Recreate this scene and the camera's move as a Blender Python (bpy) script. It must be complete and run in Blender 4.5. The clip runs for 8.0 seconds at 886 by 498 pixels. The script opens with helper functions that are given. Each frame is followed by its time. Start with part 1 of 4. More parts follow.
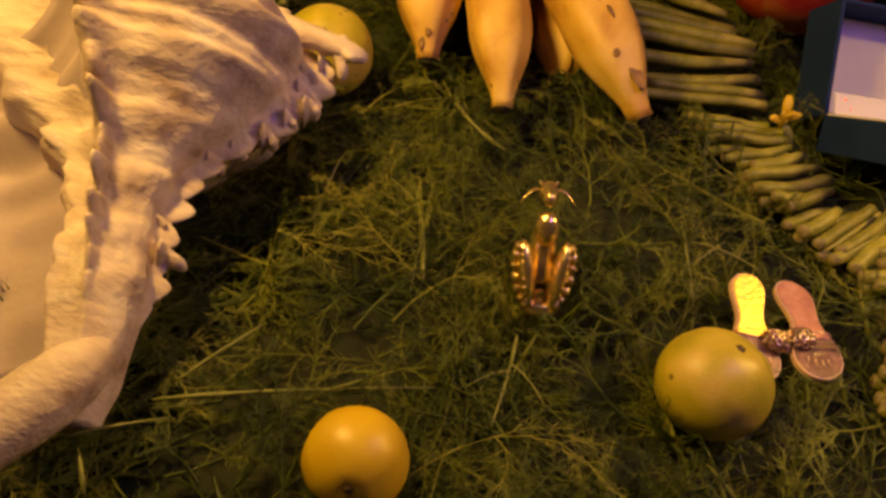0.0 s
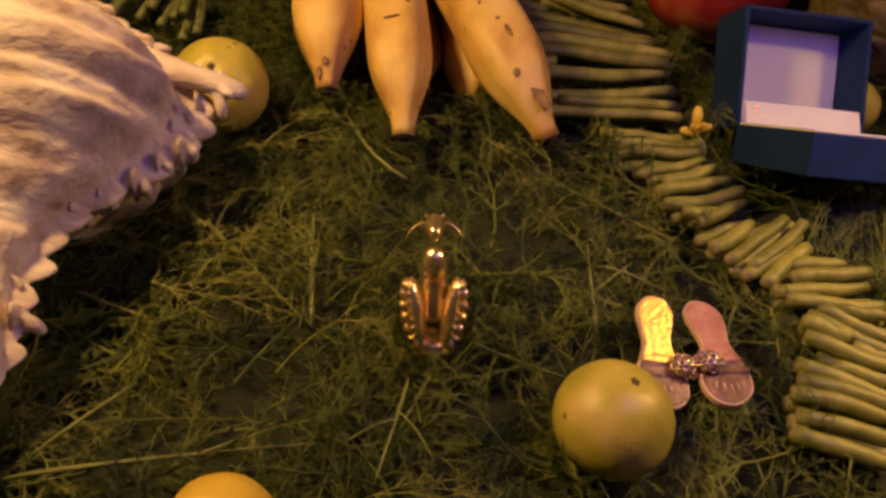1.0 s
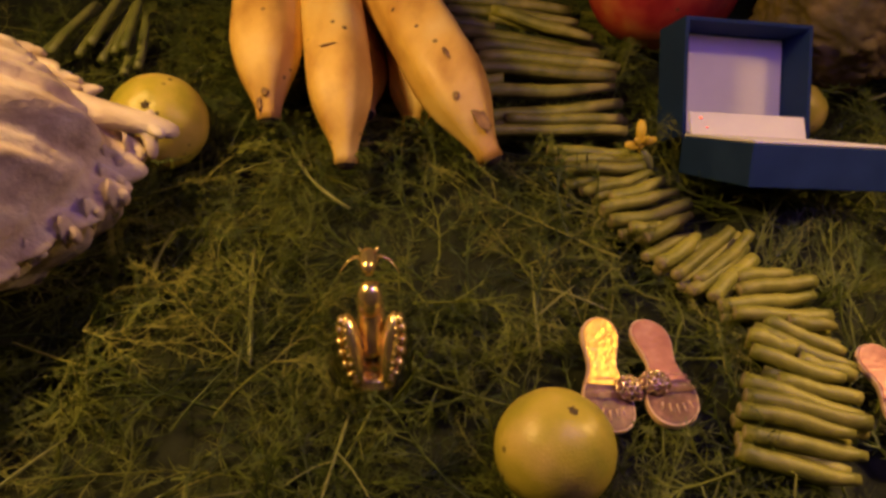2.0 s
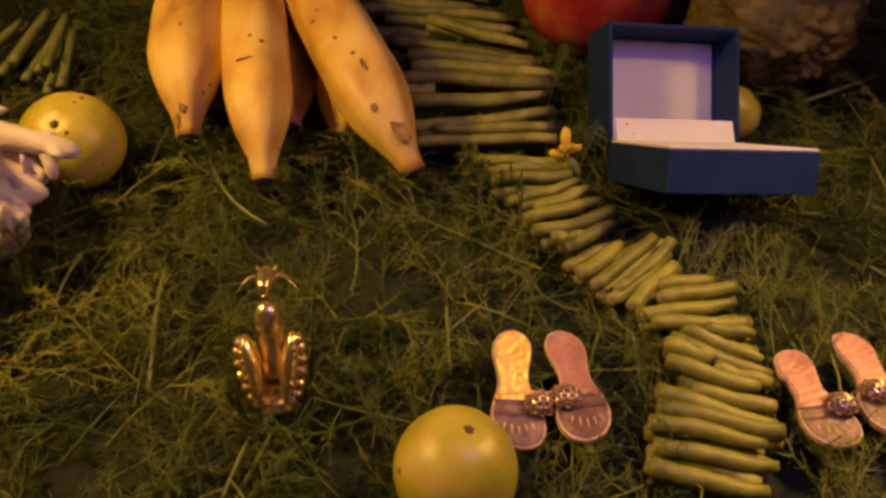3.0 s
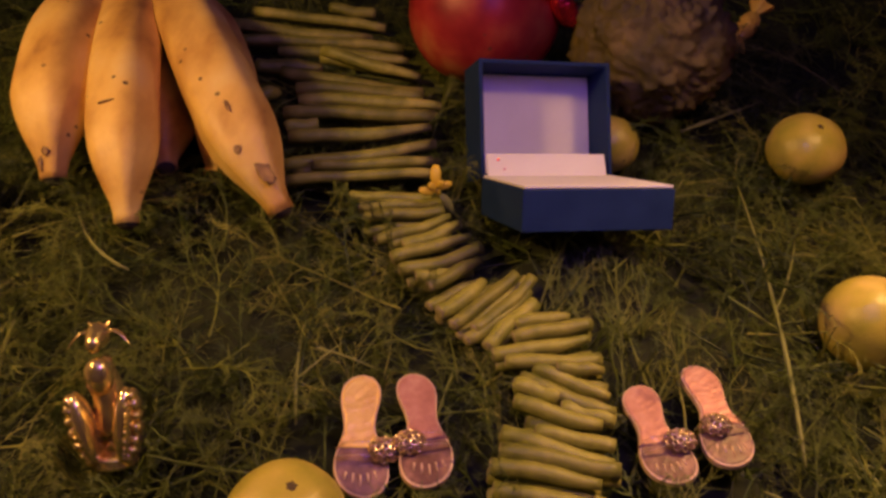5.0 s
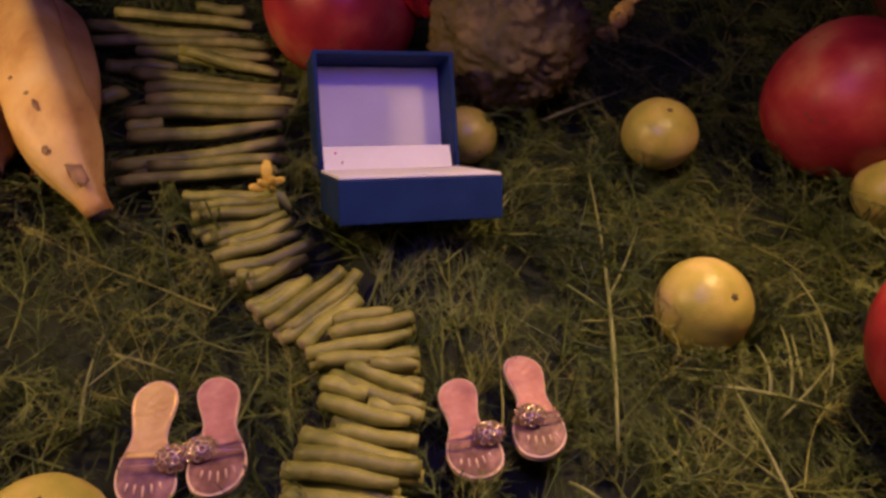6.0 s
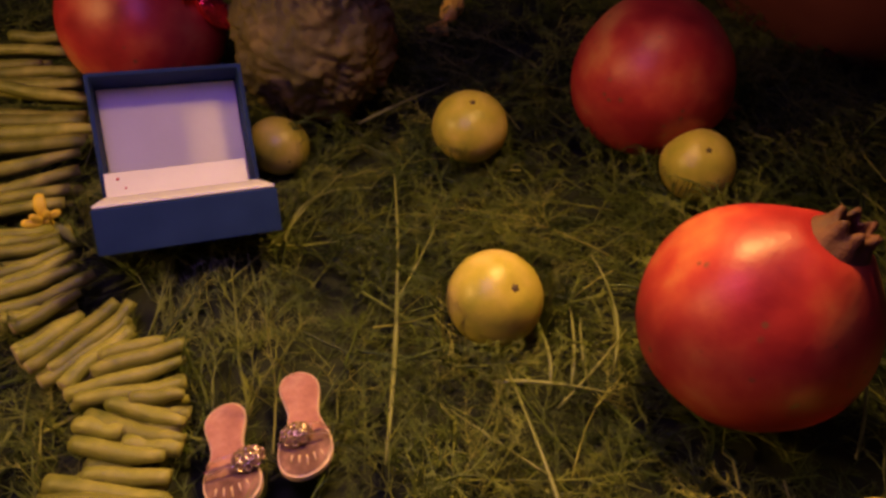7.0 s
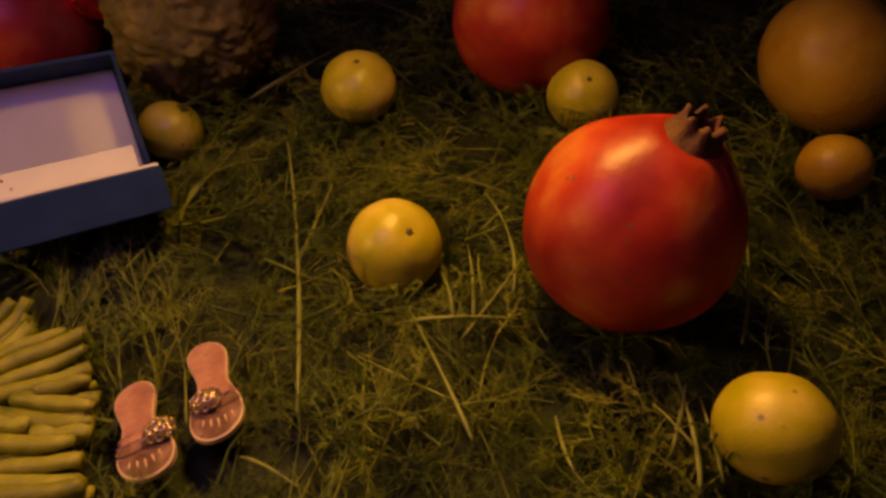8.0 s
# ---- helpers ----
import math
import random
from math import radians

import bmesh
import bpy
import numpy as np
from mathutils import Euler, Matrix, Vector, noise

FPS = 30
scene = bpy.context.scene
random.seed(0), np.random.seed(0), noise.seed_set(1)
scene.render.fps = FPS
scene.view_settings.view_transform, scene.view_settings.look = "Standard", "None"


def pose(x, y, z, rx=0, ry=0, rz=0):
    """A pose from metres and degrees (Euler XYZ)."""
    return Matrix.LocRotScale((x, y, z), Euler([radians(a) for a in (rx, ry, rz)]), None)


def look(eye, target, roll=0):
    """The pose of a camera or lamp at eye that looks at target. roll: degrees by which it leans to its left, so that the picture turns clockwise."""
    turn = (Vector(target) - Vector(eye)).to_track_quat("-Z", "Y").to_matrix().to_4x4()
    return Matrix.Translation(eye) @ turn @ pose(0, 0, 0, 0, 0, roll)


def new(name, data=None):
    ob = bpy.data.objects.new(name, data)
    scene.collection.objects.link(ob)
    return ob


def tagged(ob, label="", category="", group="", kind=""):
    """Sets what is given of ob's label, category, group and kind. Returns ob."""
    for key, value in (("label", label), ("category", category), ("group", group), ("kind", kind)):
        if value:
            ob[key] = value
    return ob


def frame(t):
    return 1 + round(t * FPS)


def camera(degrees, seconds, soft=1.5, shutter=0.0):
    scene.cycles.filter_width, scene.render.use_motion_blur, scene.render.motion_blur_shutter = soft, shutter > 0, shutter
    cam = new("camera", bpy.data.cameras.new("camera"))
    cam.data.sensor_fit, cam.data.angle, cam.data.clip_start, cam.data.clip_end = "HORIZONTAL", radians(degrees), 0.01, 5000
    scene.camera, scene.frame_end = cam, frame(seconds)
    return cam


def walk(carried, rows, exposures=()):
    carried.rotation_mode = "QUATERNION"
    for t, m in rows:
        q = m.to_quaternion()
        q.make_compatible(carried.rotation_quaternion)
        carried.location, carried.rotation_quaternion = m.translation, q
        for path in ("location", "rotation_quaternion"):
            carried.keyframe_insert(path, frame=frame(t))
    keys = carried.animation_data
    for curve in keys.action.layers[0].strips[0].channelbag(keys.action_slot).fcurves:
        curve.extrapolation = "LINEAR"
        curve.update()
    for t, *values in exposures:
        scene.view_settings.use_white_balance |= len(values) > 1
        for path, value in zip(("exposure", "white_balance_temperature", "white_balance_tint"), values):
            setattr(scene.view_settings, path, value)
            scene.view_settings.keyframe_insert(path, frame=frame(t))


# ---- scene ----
cam = camera(64.0, 8.0, soft=3.0)
PATH = [
    (0, (-0.1171, -0.2500, 0.2270), (-0.1354, -0.0462, 0.0076), 8.37),
    (0.5, (-0.1077, -0.2445, 0.2383), (-0.1244, -0.0357, 0.0235), 7.12),
    (1, (-0.0834, -0.2276, 0.2258), (-0.0954, -0.0181, 0.0114), 6.38),
    (1.5, (-0.0688, -0.2185, 0.2281), (-0.0790, -0.0075, 0.0150), 5.03),
    (2.8, (-0.0467, -0.2122, 0.2321), (-0.0522, 0.0022, 0.0224), 3.54),
    (3, (-0.0323, -0.2079, 0.2300), (-0.0370, 0.0071, 0.0208), 3.46),
    (3.5, (-0.0012, -0.2066, 0.2355), (-0.0031, 0.0092, 0.0272), 3.99),
    (4, (-0.0067, -0.2132, 0.2385), (-0.0093, 0.0040, 0.0317), 3.74),
    (4.2, (-0.0127, -0.2099, 0.2380), (-0.0141, 0.0077, 0.0316), 3.93),
    (5.3, (0.0382, -0.1949, 0.2452), (0.0509, 0.0229, 0.0393), 4.90),
    (5.5, (0.0568, -0.1946, 0.2396), (0.0715, 0.0243, 0.0349), 4.94),
    (6, (0.0795, -0.1932, 0.2359), (0.1010, 0.0265, 0.0327), 4.74),
    (6.5, (0.1178, -0.1921, 0.2443), (0.1482, 0.0266, 0.0413), 3.80),
    (7, (0.1586, -0.1921, 0.2365), (0.1967, 0.0259, 0.0339), 1.86),
    (7.5, (0.1759, -0.2058, 0.2440), (0.2268, 0.0075, 0.0392), 0.34),
    (8, (0.1813, -0.2117, 0.2305), (0.2363, -0.0035, 0.0217), -2.70),
]
walk(cam, [(t, look(eye, target, roll)) for t, eye, target, roll in PATH],
     exposures=[(0.0, 0.15, 7600, 8), (0.5, 0.02, 6500, 28), (1.5, 0.0, 6000, 12), (3.0, 0.0, 7000, 12), (3.5, -0.2, 7600, 18), (4.0, -0.14, 8300, 10), (5.4, -0.08, 5300, 40), (6.0, 0.03, 5000, 32), (6.5, 0.05, 4800, 32), (7.0, 0.1, 6200, 24), (7.5, -0.50, 9700, 32), (8.0, -0.35, 9200, 16)])

# ---- light: warm lamps on both sides, a lilac lamp over the box, an added lilac fill overhead ----
world = bpy.data.worlds.new("dim_room")
scene.world = world
world.use_nodes = True
world.node_tree.nodes["Background"].inputs[0].default_value = (0.56, 0.38, 0.60, 1)
world.node_tree.nodes["Background"].inputs[1].default_value = 0.024


def lamp(name, place, target, power, size, colour, spread=180):
    """A disc lamp; spread is the angle to which its shade opens."""
    data = bpy.data.lights.new(name, "AREA")
    data.spread = radians(spread)
    data.shape, data.size, data.energy, data.color = "DISK", size, power, colour
    ob = new(name, data)
    ob.matrix_world = look(place, target)
    return ob


lamp("warm_lamp", (-0.36, -0.02, 0.36), (-0.09, 0.01, 0.0), 0.95, 0.06, (1.0, 0.58, 0.15), 130)
lamp("warm_lamp_behind", (0.255, 0.085, 0.29), (0.14, -0.24, 0.0), 0.90, 0.05, (1.0, 0.58, 0.15), 138)
lamp("lilac_lamp", (0.085, -0.055, 0.33), (0.080, 0.085, 0.02), 0.26, 0.12, (0.38, 0.18, 1.0))
# unseen fill, added to replace the ambient light that the closed room blocks
lamp("ambient_fill", (0.05, -0.25, 2.25), (0.05, -0.20, 0.0), 1.35, 1.2, (0.93, 0.63, 1.0))


# ---- materials ----
def material(name):
    m = bpy.data.materials.new(name)
    m.use_nodes = True
    return m, m.node_tree.nodes, m.node_tree.links, m.node_tree.nodes["Principled BSDF"]


def ramp_node(nodes, stops):
    r = nodes.new("ShaderNodeValToRGB")
    while len(r.color_ramp.elements) < len(stops):
        r.color_ramp.elements.new(0.5)
    for e, (p, c) in zip(r.color_ramp.elements, stops):
        e.position, e.color = p, (*c, 1)
    return r


def tex(nodes, links, kind, scale, detail=4.0, coord="Object", stretch=(1, 1, 1)):
    co, mp = nodes.new("ShaderNodeTexCoord"), nodes.new("ShaderNodeMapping")
    mp.inputs["Scale"].default_value = stretch
    links.new(co.outputs[coord], mp.inputs["Vector"])
    n = nodes.new("ShaderNodeTex" + kind)
    n.inputs["Scale"].default_value = scale
    if kind == "Noise":
        n.inputs["Detail"].default_value = detail
    links.new(mp.outputs["Vector"], n.inputs["Vector"])
    return n


def mix(nodes, links, fac, a, b, mode="MIX"):
    n = nodes.new("ShaderNodeMix")
    n.data_type, n.blend_type = "RGBA", mode
    for socket, v in (("Factor", fac), ("A", a), ("B", b)):
        i = [s for s in n.inputs if s.name == socket and (s.type == "RGBA" or socket == "Factor")][0]
        if isinstance(v, (tuple, float, int)):
            i.default_value = (*v, 1) if isinstance(v, tuple) else v
        else:
            links.new(v, i)
    return [o for o in n.outputs if o.type == "RGBA"][0]


def skin(name, stops, scale, rough, bump=0.1, fine=900, stretch=(1, 1, 1), spots=None, spot_scale=60, spot_width=0.16, metal=0.0, spec=0.5, per_object=0.0, tone=0.0):
    """A surface with broad colour changes, fine grain in bump and gloss, and spots where asked."""
    m, nodes, links, b = material(name)
    n = tex(nodes, links, "Noise", scale, 5, stretch=stretch)
    r = ramp_node(nodes, stops)
    if tone:
        # each frond carries its own tone, from deep to pale green
        at, add = nodes.new("ShaderNodeAttribute"), nodes.new("ShaderNodeMath")
        at.attribute_name = "tone"
        add.operation = "MULTIPLY_ADD"
        add.inputs[1].default_value = tone
        links.new(at.outputs["Fac"], add.inputs[0]), links.new(n.outputs["Fac"], add.inputs[2])
        links.new(add.outputs[0], r.inputs["Fac"])
    else:
        links.new(n.outputs["Fac"], r.inputs["Fac"])
    colour = r.outputs["Color"]
    if spots:
        v = tex(nodes, links, "Voronoi", spot_scale)
        w = tex(nodes, links, "Noise", spot_scale * 0.35, 2)
        edge = nodes.new("ShaderNodeMapRange")
        edge.inputs["From Min"].default_value, edge.inputs["From Max"].default_value = spot_width * 0.6, spot_width
        edge.inputs["To Min"].default_value, edge.inputs["To Max"].default_value = 1.0, 0.0
        links.new(v.outputs["Distance"], edge.inputs["Value"])
        some = nodes.new("ShaderNodeMapRange")
        some.inputs["From Min"].default_value, some.inputs["From Max"].default_value = 0.54, 0.62
        links.new(w.outputs["Fac"], some.inputs["Value"])
        both = nodes.new("ShaderNodeMath")
        both.operation = "MULTIPLY"
        links.new(edge.outputs[0], both.inputs[0]), links.new(some.outputs[0], both.inputs[1])
        colour = mix(nodes, links, both.outputs[0], colour, spots)
    if per_object:
        info, hsv = nodes.new("ShaderNodeObjectInfo"), nodes.new("ShaderNodeHueSaturation")
        mr = nodes.new("ShaderNodeMapRange")
        mr.inputs["To Min"].default_value, mr.inputs["To Max"].default_value = 1 - per_object, 1 + per_object
        links.new(info.outputs["Random"], mr.inputs["Value"])
        links.new(mr.outputs[0], hsv.inputs["Value"]), links.new(colour, hsv.inputs["Color"])
        colour = hsv.outputs["Color"]
    links.new(colour, b.inputs["Base Color"])
    g = tex(nodes, links, "Noise", fine, 3, stretch=stretch)
    bp = nodes.new("ShaderNodeBump")
    bp.inputs["Strength"].default_value, bp.inputs["Distance"].default_value = bump, 0.001
    links.new(g.outputs["Fac"], bp.inputs["Height"]), links.new(bp.outputs[0], b.inputs["Normal"])
    mr = nodes.new("ShaderNodeMapRange")
    mr.inputs["To Min"].default_value, mr.inputs["To Max"].default_value = rough * 0.75, min(1, rough * 1.3)
    links.new(n.outputs["Fac"], mr.inputs["Value"]), links.new(mr.outputs[0], b.inputs["Roughness"])
    b.inputs["Metallic"].default_value, b.inputs["Specular IOR Level"].default_value = metal, spec
    return m


# ground colour: near-black green, with the shade deep between the fronds painted in
DEEP_SHADE = skin("dill_gap_shade", [(0.3, (0.008, 0.013, 0.002)), (0.7, (0.020, 0.028, 0.004))], 40, 0.9, 0.4)
DILL = skin("dill_green", [(0.25, (0.024, 0.044, 0.004)), (0.5, (0.070, 0.104, 0.009)), (0.80, (0.165, 0.195, 0.022))], 30, 0.5, 0.1, tone=0.40)
SPRIG = skin("dill_sprig", [(0.22, (0.045, 0.075, 0.006)), (0.5, (0.12, 0.15, 0.014)), (0.80, (0.27, 0.28, 0.045))], 34, 0.5, 0.1, tone=0.45)
STALK = skin("dill_stalk", [(0.3, (0.14, 0.17, 0.035)), (0.7, (0.26, 0.275, 0.08))], 60, 0.45, 0.15)
LIME = skin("lime_peel", [(0.30, (0.34, 0.33, 0.03)), (0.5, (0.51, 0.43, 0.05)), (0.70, (0.69, 0.53, 0.13))], 48, 0.34, 0.2, 900, spots=(0.12, 0.09, 0.02), spot_scale=120, spot_width=0.17, per_object=0.06)
RIPE = skin("ripe_lime_peel", [(0.3, (0.64, 0.42, 0.03)), (0.7, (0.76, 0.54, 0.05))], 45, 0.34, 0.16, 1300)
ORANGE = skin("tangerine_and_shaded_lime_peel", [(0.3, (0.44, 0.22, 0.025)), (0.7, (0.60, 0.37, 0.06))], 40, 0.38, 0.4, 420)
STEM_SCAR = skin("stem_scar", [(0.3, (0.06, 0.04, 0.015)), (0.7, (0.14, 0.10, 0.04))], 300, 0.8, 0.5)
BANANA = skin("banana_peel", [(0.27, (0.34, 0.17, 0.04)), (0.38, (0.58, 0.33, 0.07)), (0.52, (0.76, 0.50, 0.12)), (0.72, (0.84, 0.64, 0.24))], 38, 0.48, 0.25, 420, (1, 0.5, 1), spots=(0.12, 0.06, 0.02), spot_scale=95, spot_width=0.15)
BRUISE = skin("banana_bruise", [(0.3, (0.15, 0.08, 0.03)), (0.55, (0.28, 0.16, 0.06)), (0.72, (0.46, 0.28, 0.09))], 120, 0.6, 0.2)
BANANA_END = skin("banana_tip", [(0.3, (0.02, 0.015, 0.01)), (0.7, (0.05, 0.035, 0.02))], 200, 0.8, 0.5)
BEAN = skin("bean_skin", [(0.28, (0.11, 0.13, 0.018)), (0.5, (0.25, 0.25, 0.036)), (0.72, (0.42, 0.38, 0.075))], 70, 0.48, 0.35, 500, (1, 1, 1), per_object=0.25)
BEAN_CUT = skin("bean_cut", [(0.3, (0.24, 0.20, 0.09)), (0.7, (0.42, 0.36, 0.18))], 300, 0.75, 0.3)
POM = skin("pomegranate_rind", [(0.28, (0.26, 0.012, 0.014)), (0.45, (0.42, 0.030, 0.024)), (0.57, (0.52, 0.075, 0.034)), (0.72, (0.60, 0.20, 0.06))], 34, 0.42, 0.15, 340, spots=(0.22, 0.07, 0.03), spot_scale=150, spot_width=0.22)
POM_CROWN = skin("pomegranate_crown", [(0.3, (0.05, 0.018, 0.010)), (0.7, (0.16, 0.055, 0.022))], 90, 0.65, 0.5)
CUSTARD = skin("custard_apple_rind", [(0.3, (0.055, 0.046, 0.010)), (0.55, (0.13, 0.10, 0.024)), (0.75, (0.24, 0.175, 0.045))], 50, 0.7, 0.4, 500)
SHELL = skin("shell_surface", [(0.26, (0.32, 0.21, 0.14)), (0.38, (0.56, 0.44, 0.36)), (0.55, (0.74, 0.62, 0.53)), (0.72, (0.84, 0.76, 0.68))], 55, 0.55, 0.9, 260, (0.7, 1.6, 1.6))
# greyer than the whorl: the shade in the mouth is painted in
SHELL_IN = skin("shell_inner", [(0.3, (0.40, 0.33, 0.35)), (0.5, (0.50, 0.41, 0.42)), (0.7, (0.60, 0.50, 0.48))], 26, 0.42, 0.2, 300)
BLUE = skin("blue_box_paper", [(0.3, (0.010, 0.028, 0.10)), (0.7, (0.016, 0.040, 0.135))], 60, 0.6, 0.25, 1500, spec=0.15)
LINING = skin("white_lining", [(0.3, (0.72, 0.70, 0.72)), (0.7, (0.80, 0.78, 0.80))], 30, 0.75, 0.15, 1200)
SOLE = skin("pink_plastic_sole", [(0.3, (0.44, 0.19, 0.16)), (0.55, (0.56, 0.26, 0.22)), (0.75, (0.66, 0.36, 0.30))], 160, 0.38, 0.4, 380, metal=0.2)
# the same sole with a warm lamp's reflection painted in as gold
SOLE_GLARE = skin("pink_sole_gold_glare", [(0.3, (0.74, 0.46, 0.09)), (0.7, (0.92, 0.66, 0.17))], 160, 0.36, 0.45, 380, metal=0.5)
TOE = skin("smoky_toe_plastic", [(0.3, (0.10, 0.045, 0.035)), (0.55, (0.22, 0.11, 0.09)), (0.75, (0.40, 0.21, 0.17))], 160, 0.40, 0.4, 400, spec=0.4)
RIM = skin("sole_rim", [(0.3, (0.72, 0.48, 0.34)), (0.7, (0.80, 0.58, 0.42))], 100, 0.34, 0.15, spec=0.4)
GOLD = skin("polished_gold", [(0.3, (0.92, 0.70, 0.26)), (0.7, (0.98, 0.80, 0.38))], 90, 0.21, 0.25, 500, metal=0.9)
SILVER = skin("silvered_plastic", [(0.3, (0.84, 0.62, 0.36)), (0.7, (0.95, 0.76, 0.48))], 200, 0.2, 0.2, 500, metal=0.9)
FOIL_GOLD = skin("gold_foil", [(0.3, (0.85, 0.52, 0.05)), (0.7, (0.95, 0.66, 0.10))], 90, 0.30, 0.6, 300)
FOIL_RED = skin("red_foil", [(0.3, (0.70, 0.02, 0.03)), (0.7, (0.9, 0.06, 0.06))], 90, 0.25, 0.6, 300, metal=0.8)
PETAL = skin("yellow_petal", [(0.3, (0.72, 0.50, 0.02)), (0.7, (0.84, 0.62, 0.05))], 90, 0.55, 0.2)
WALL = skin("painted_plaster", [(0.3, (0.50, 0.46, 0.42)), (0.7, (0.58, 0.54, 0.50))], 3, 0.85, 0.2, 60)
CLAY = skin("red_clay", [(0.3, (0.20, 0.045, 0.02)), (0.7, (0.28, 0.07, 0.03))], 20, 0.8, 0.3)


def clear_plastic():
    m, nodes, links, b = material("clear_plastic")
    b.inputs["Base Color"].default_value = (0.96, 0.92, 0.90, 1)
    b.inputs["Transmission Weight"].default_value = 1.0
    b.inputs["IOR"].default_value = 1.45
    n = tex(nodes, links, "Noise", 260, 2)
    mr = nodes.new("ShaderNodeMapRange")
    mr.inputs["To Min"].default_value, mr.inputs["To Max"].default_value = 0.12, 0.30
    links.new(n.outputs["Fac"], mr.inputs["Value"]), links.new(mr.outputs[0], b.inputs["Roughness"])
    return m


CLEAR = clear_plastic()


# ---- building helpers ----
def mesh_object(name, bm, mat, smooth=True):
    me = bpy.data.meshes.new(name)
    bmesh.ops.recalc_face_normals(bm, faces=bm.faces)
    bm.to_mesh(me)
    bm.free()
    me.materials.append(mat)
    if smooth:
        me.polygons.foreach_set("use_smooth", [True] * len(me.polygons))
    return new(name, me)


def part(name, bm, mat, parent, label="", smooth=True):
    ob = mesh_object(name, bm, mat, smooth)
    ob.parent = parent
    return tagged(ob, label)


def thing(name, label, category, m=Matrix(), group=""):
    ob = new(name)
    ob.empty_display_size = 0.01
    ob.matrix_world = m
    return tagged(ob, label, category, group)


def tube(bm, points, radii, sides=8, squash=1.0, up=Vector((0, 0, 1)), angular=0.0, phase=0.0):
    """A closed tube along points; squash flattens it along up, angular gives it five soft ridges."""
    rings, n = [], len(points)
    for i, p in enumerate(points):
        d = (points[min(i + 1, n - 1)] - points[max(i - 1, 0)]).normalized()
        a = d.cross(up).normalized()
        b = a.cross(d)
        ring = []
        for k in range(sides):
            ang = 2 * math.pi * k / sides + phase
            r = radii[i] * (1 + angular * math.cos(5 * ang))
            ring.append(bm.verts.new(p + a * (r * math.cos(ang)) + b * (r * squash * math.sin(ang))))
        rings.append(ring)
    for r0, r1 in zip(rings, rings[1:]):
        for k in range(sides):
            bm.faces.new((r0[k], r0[(k + 1) % sides], r1[(k + 1) % sides], r1[k]))
    bm.faces.new(rings[0][::-1]), bm.faces.new(rings[-1])


def bezier(pts, n):
    """Points along a smooth curve through control points."""
    out, c = [], [Vector(p) for p in pts]
    for i in range(n):
        q, t = list(c), i / (n - 1)
        while len(q) > 1:
            q = [a.lerp(b, t) for a, b in zip(q, q[1:])]
        out.append(q[0])
    return out


def ball(bm, radius, shape, seg=32, rings=20):
    """A ball whose points go through shape(unit direction) -> radius factor."""
    bmesh.ops.create_uvsphere(bm, u_segments=seg, v_segments=rings, radius=1.0)
    for v in bm.verts:
        d = v.co.normalized()
        v.co = d * radius * shape(d)


# ---- the herb bed's height ----
def bed(x, y):
    """Height of the packed herbs under the things."""
    h = 0.024 * math.exp(-(((x - 0.094) / 0.034) ** 2 + ((y - 0.052) / 0.022) ** 2))
    return h + 0.004 * math.sin(9 * x + 1) * math.cos(11 * y)


def ground():
    bm = bmesh.new()
    n = 120
    bmesh.ops.create_grid(bm, x_segments=n, y_segments=n, size=1.0)
    for v in bm.verts:
        # finer in the middle, reaching the walls at the edge
        x, y = (math.copysign(abs(c) ** 2.2, c) * 1.20 + c * 0.50 for c in v.co.xy)
        v.co = (x + 0.08, y + 0.05, bed(x + 0.08, y + 0.05) - 0.012)
    ob = mesh_object("ground", bm, DEEP_SHADE)
    tagged(ob, "ground under a bed of dill, coloured as the shade between fronds", "ground", kind="structure")


def room():
    """Plain walls and a ceiling that close the place, each a slab of its own."""
    a, h, w = 1.66, 2.4, 0.10
    for name, x0, x1, y0, y1, z0, z1 in (("wall_north", -a - w, a + w, a, a + w, -0.05, h), ("wall_south", -a - w, a + w, -a - w, -a, -0.05, h), ("wall_east", a, a + w, -a, a, -0.05, h), ("wall_west", -a - w, -a, -a, a, -0.05, h), ("ceiling", -a - w, a + w, -a - w, a + w, h + 0.002, h + w)):
        bm = bmesh.new()
        slab(bm, x0 + 0.08, x1 + 0.08, y0 + 0.05, y1 + 0.05, z0, z1, 0)
        tagged(mesh_object(name, bm, WALL, False), "plain pale painted " + name.split("_")[0], name.split("_")[0], kind="structure")


def slab(bm, x0, x1, y0, y1, z0, z1, bevel=0.0012):
    made = bmesh.ops.create_cube(bm, size=1.0)["verts"]
    for v in made:
        v.co = ((x0 + x1) / 2 + v.co.x * (x1 - x0), (y0 + y1) / 2 + v.co.y * (y1 - y0), (z0 + z1) / 2 + v.co.z * (z1 - z0))
    if bevel:
        bmesh.ops.bevel(bm, geom=list({e for v in made for e in v.link_edges}), offset=bevel, segments=2, affect="EDGES", profile=0.6)


ground()
room()


# ---- jewellery box, tilted back on the herbs, lid open ----
def tray(bm, w, d, h, wall):
    """One open tray: outer walls, rim, inner walls and floor, with softened edges."""
    rings = []
    for inset, z in ((0, 0), (0, h), (wall, h), (wall, wall)):
        rings.append([bm.verts.new(p) for p in ((inset, inset, z), (w - inset, inset, z), (w - inset, d - inset, z), (inset, d - inset, z))])
    for r0, r1 in zip(rings, rings[1:]):
        for k in range(4):
            bm.faces.new((r0[k], r0[(k + 1) % 4], r1[(k + 1) % 4], r1[k]))
    bm.faces.new(rings[0][::-1]), bm.faces.new(rings[-1])
    bmesh.ops.bevel(bm, geom=list(bm.edges), offset=0.0006, segments=2, affect="EDGES", profile=0.6)


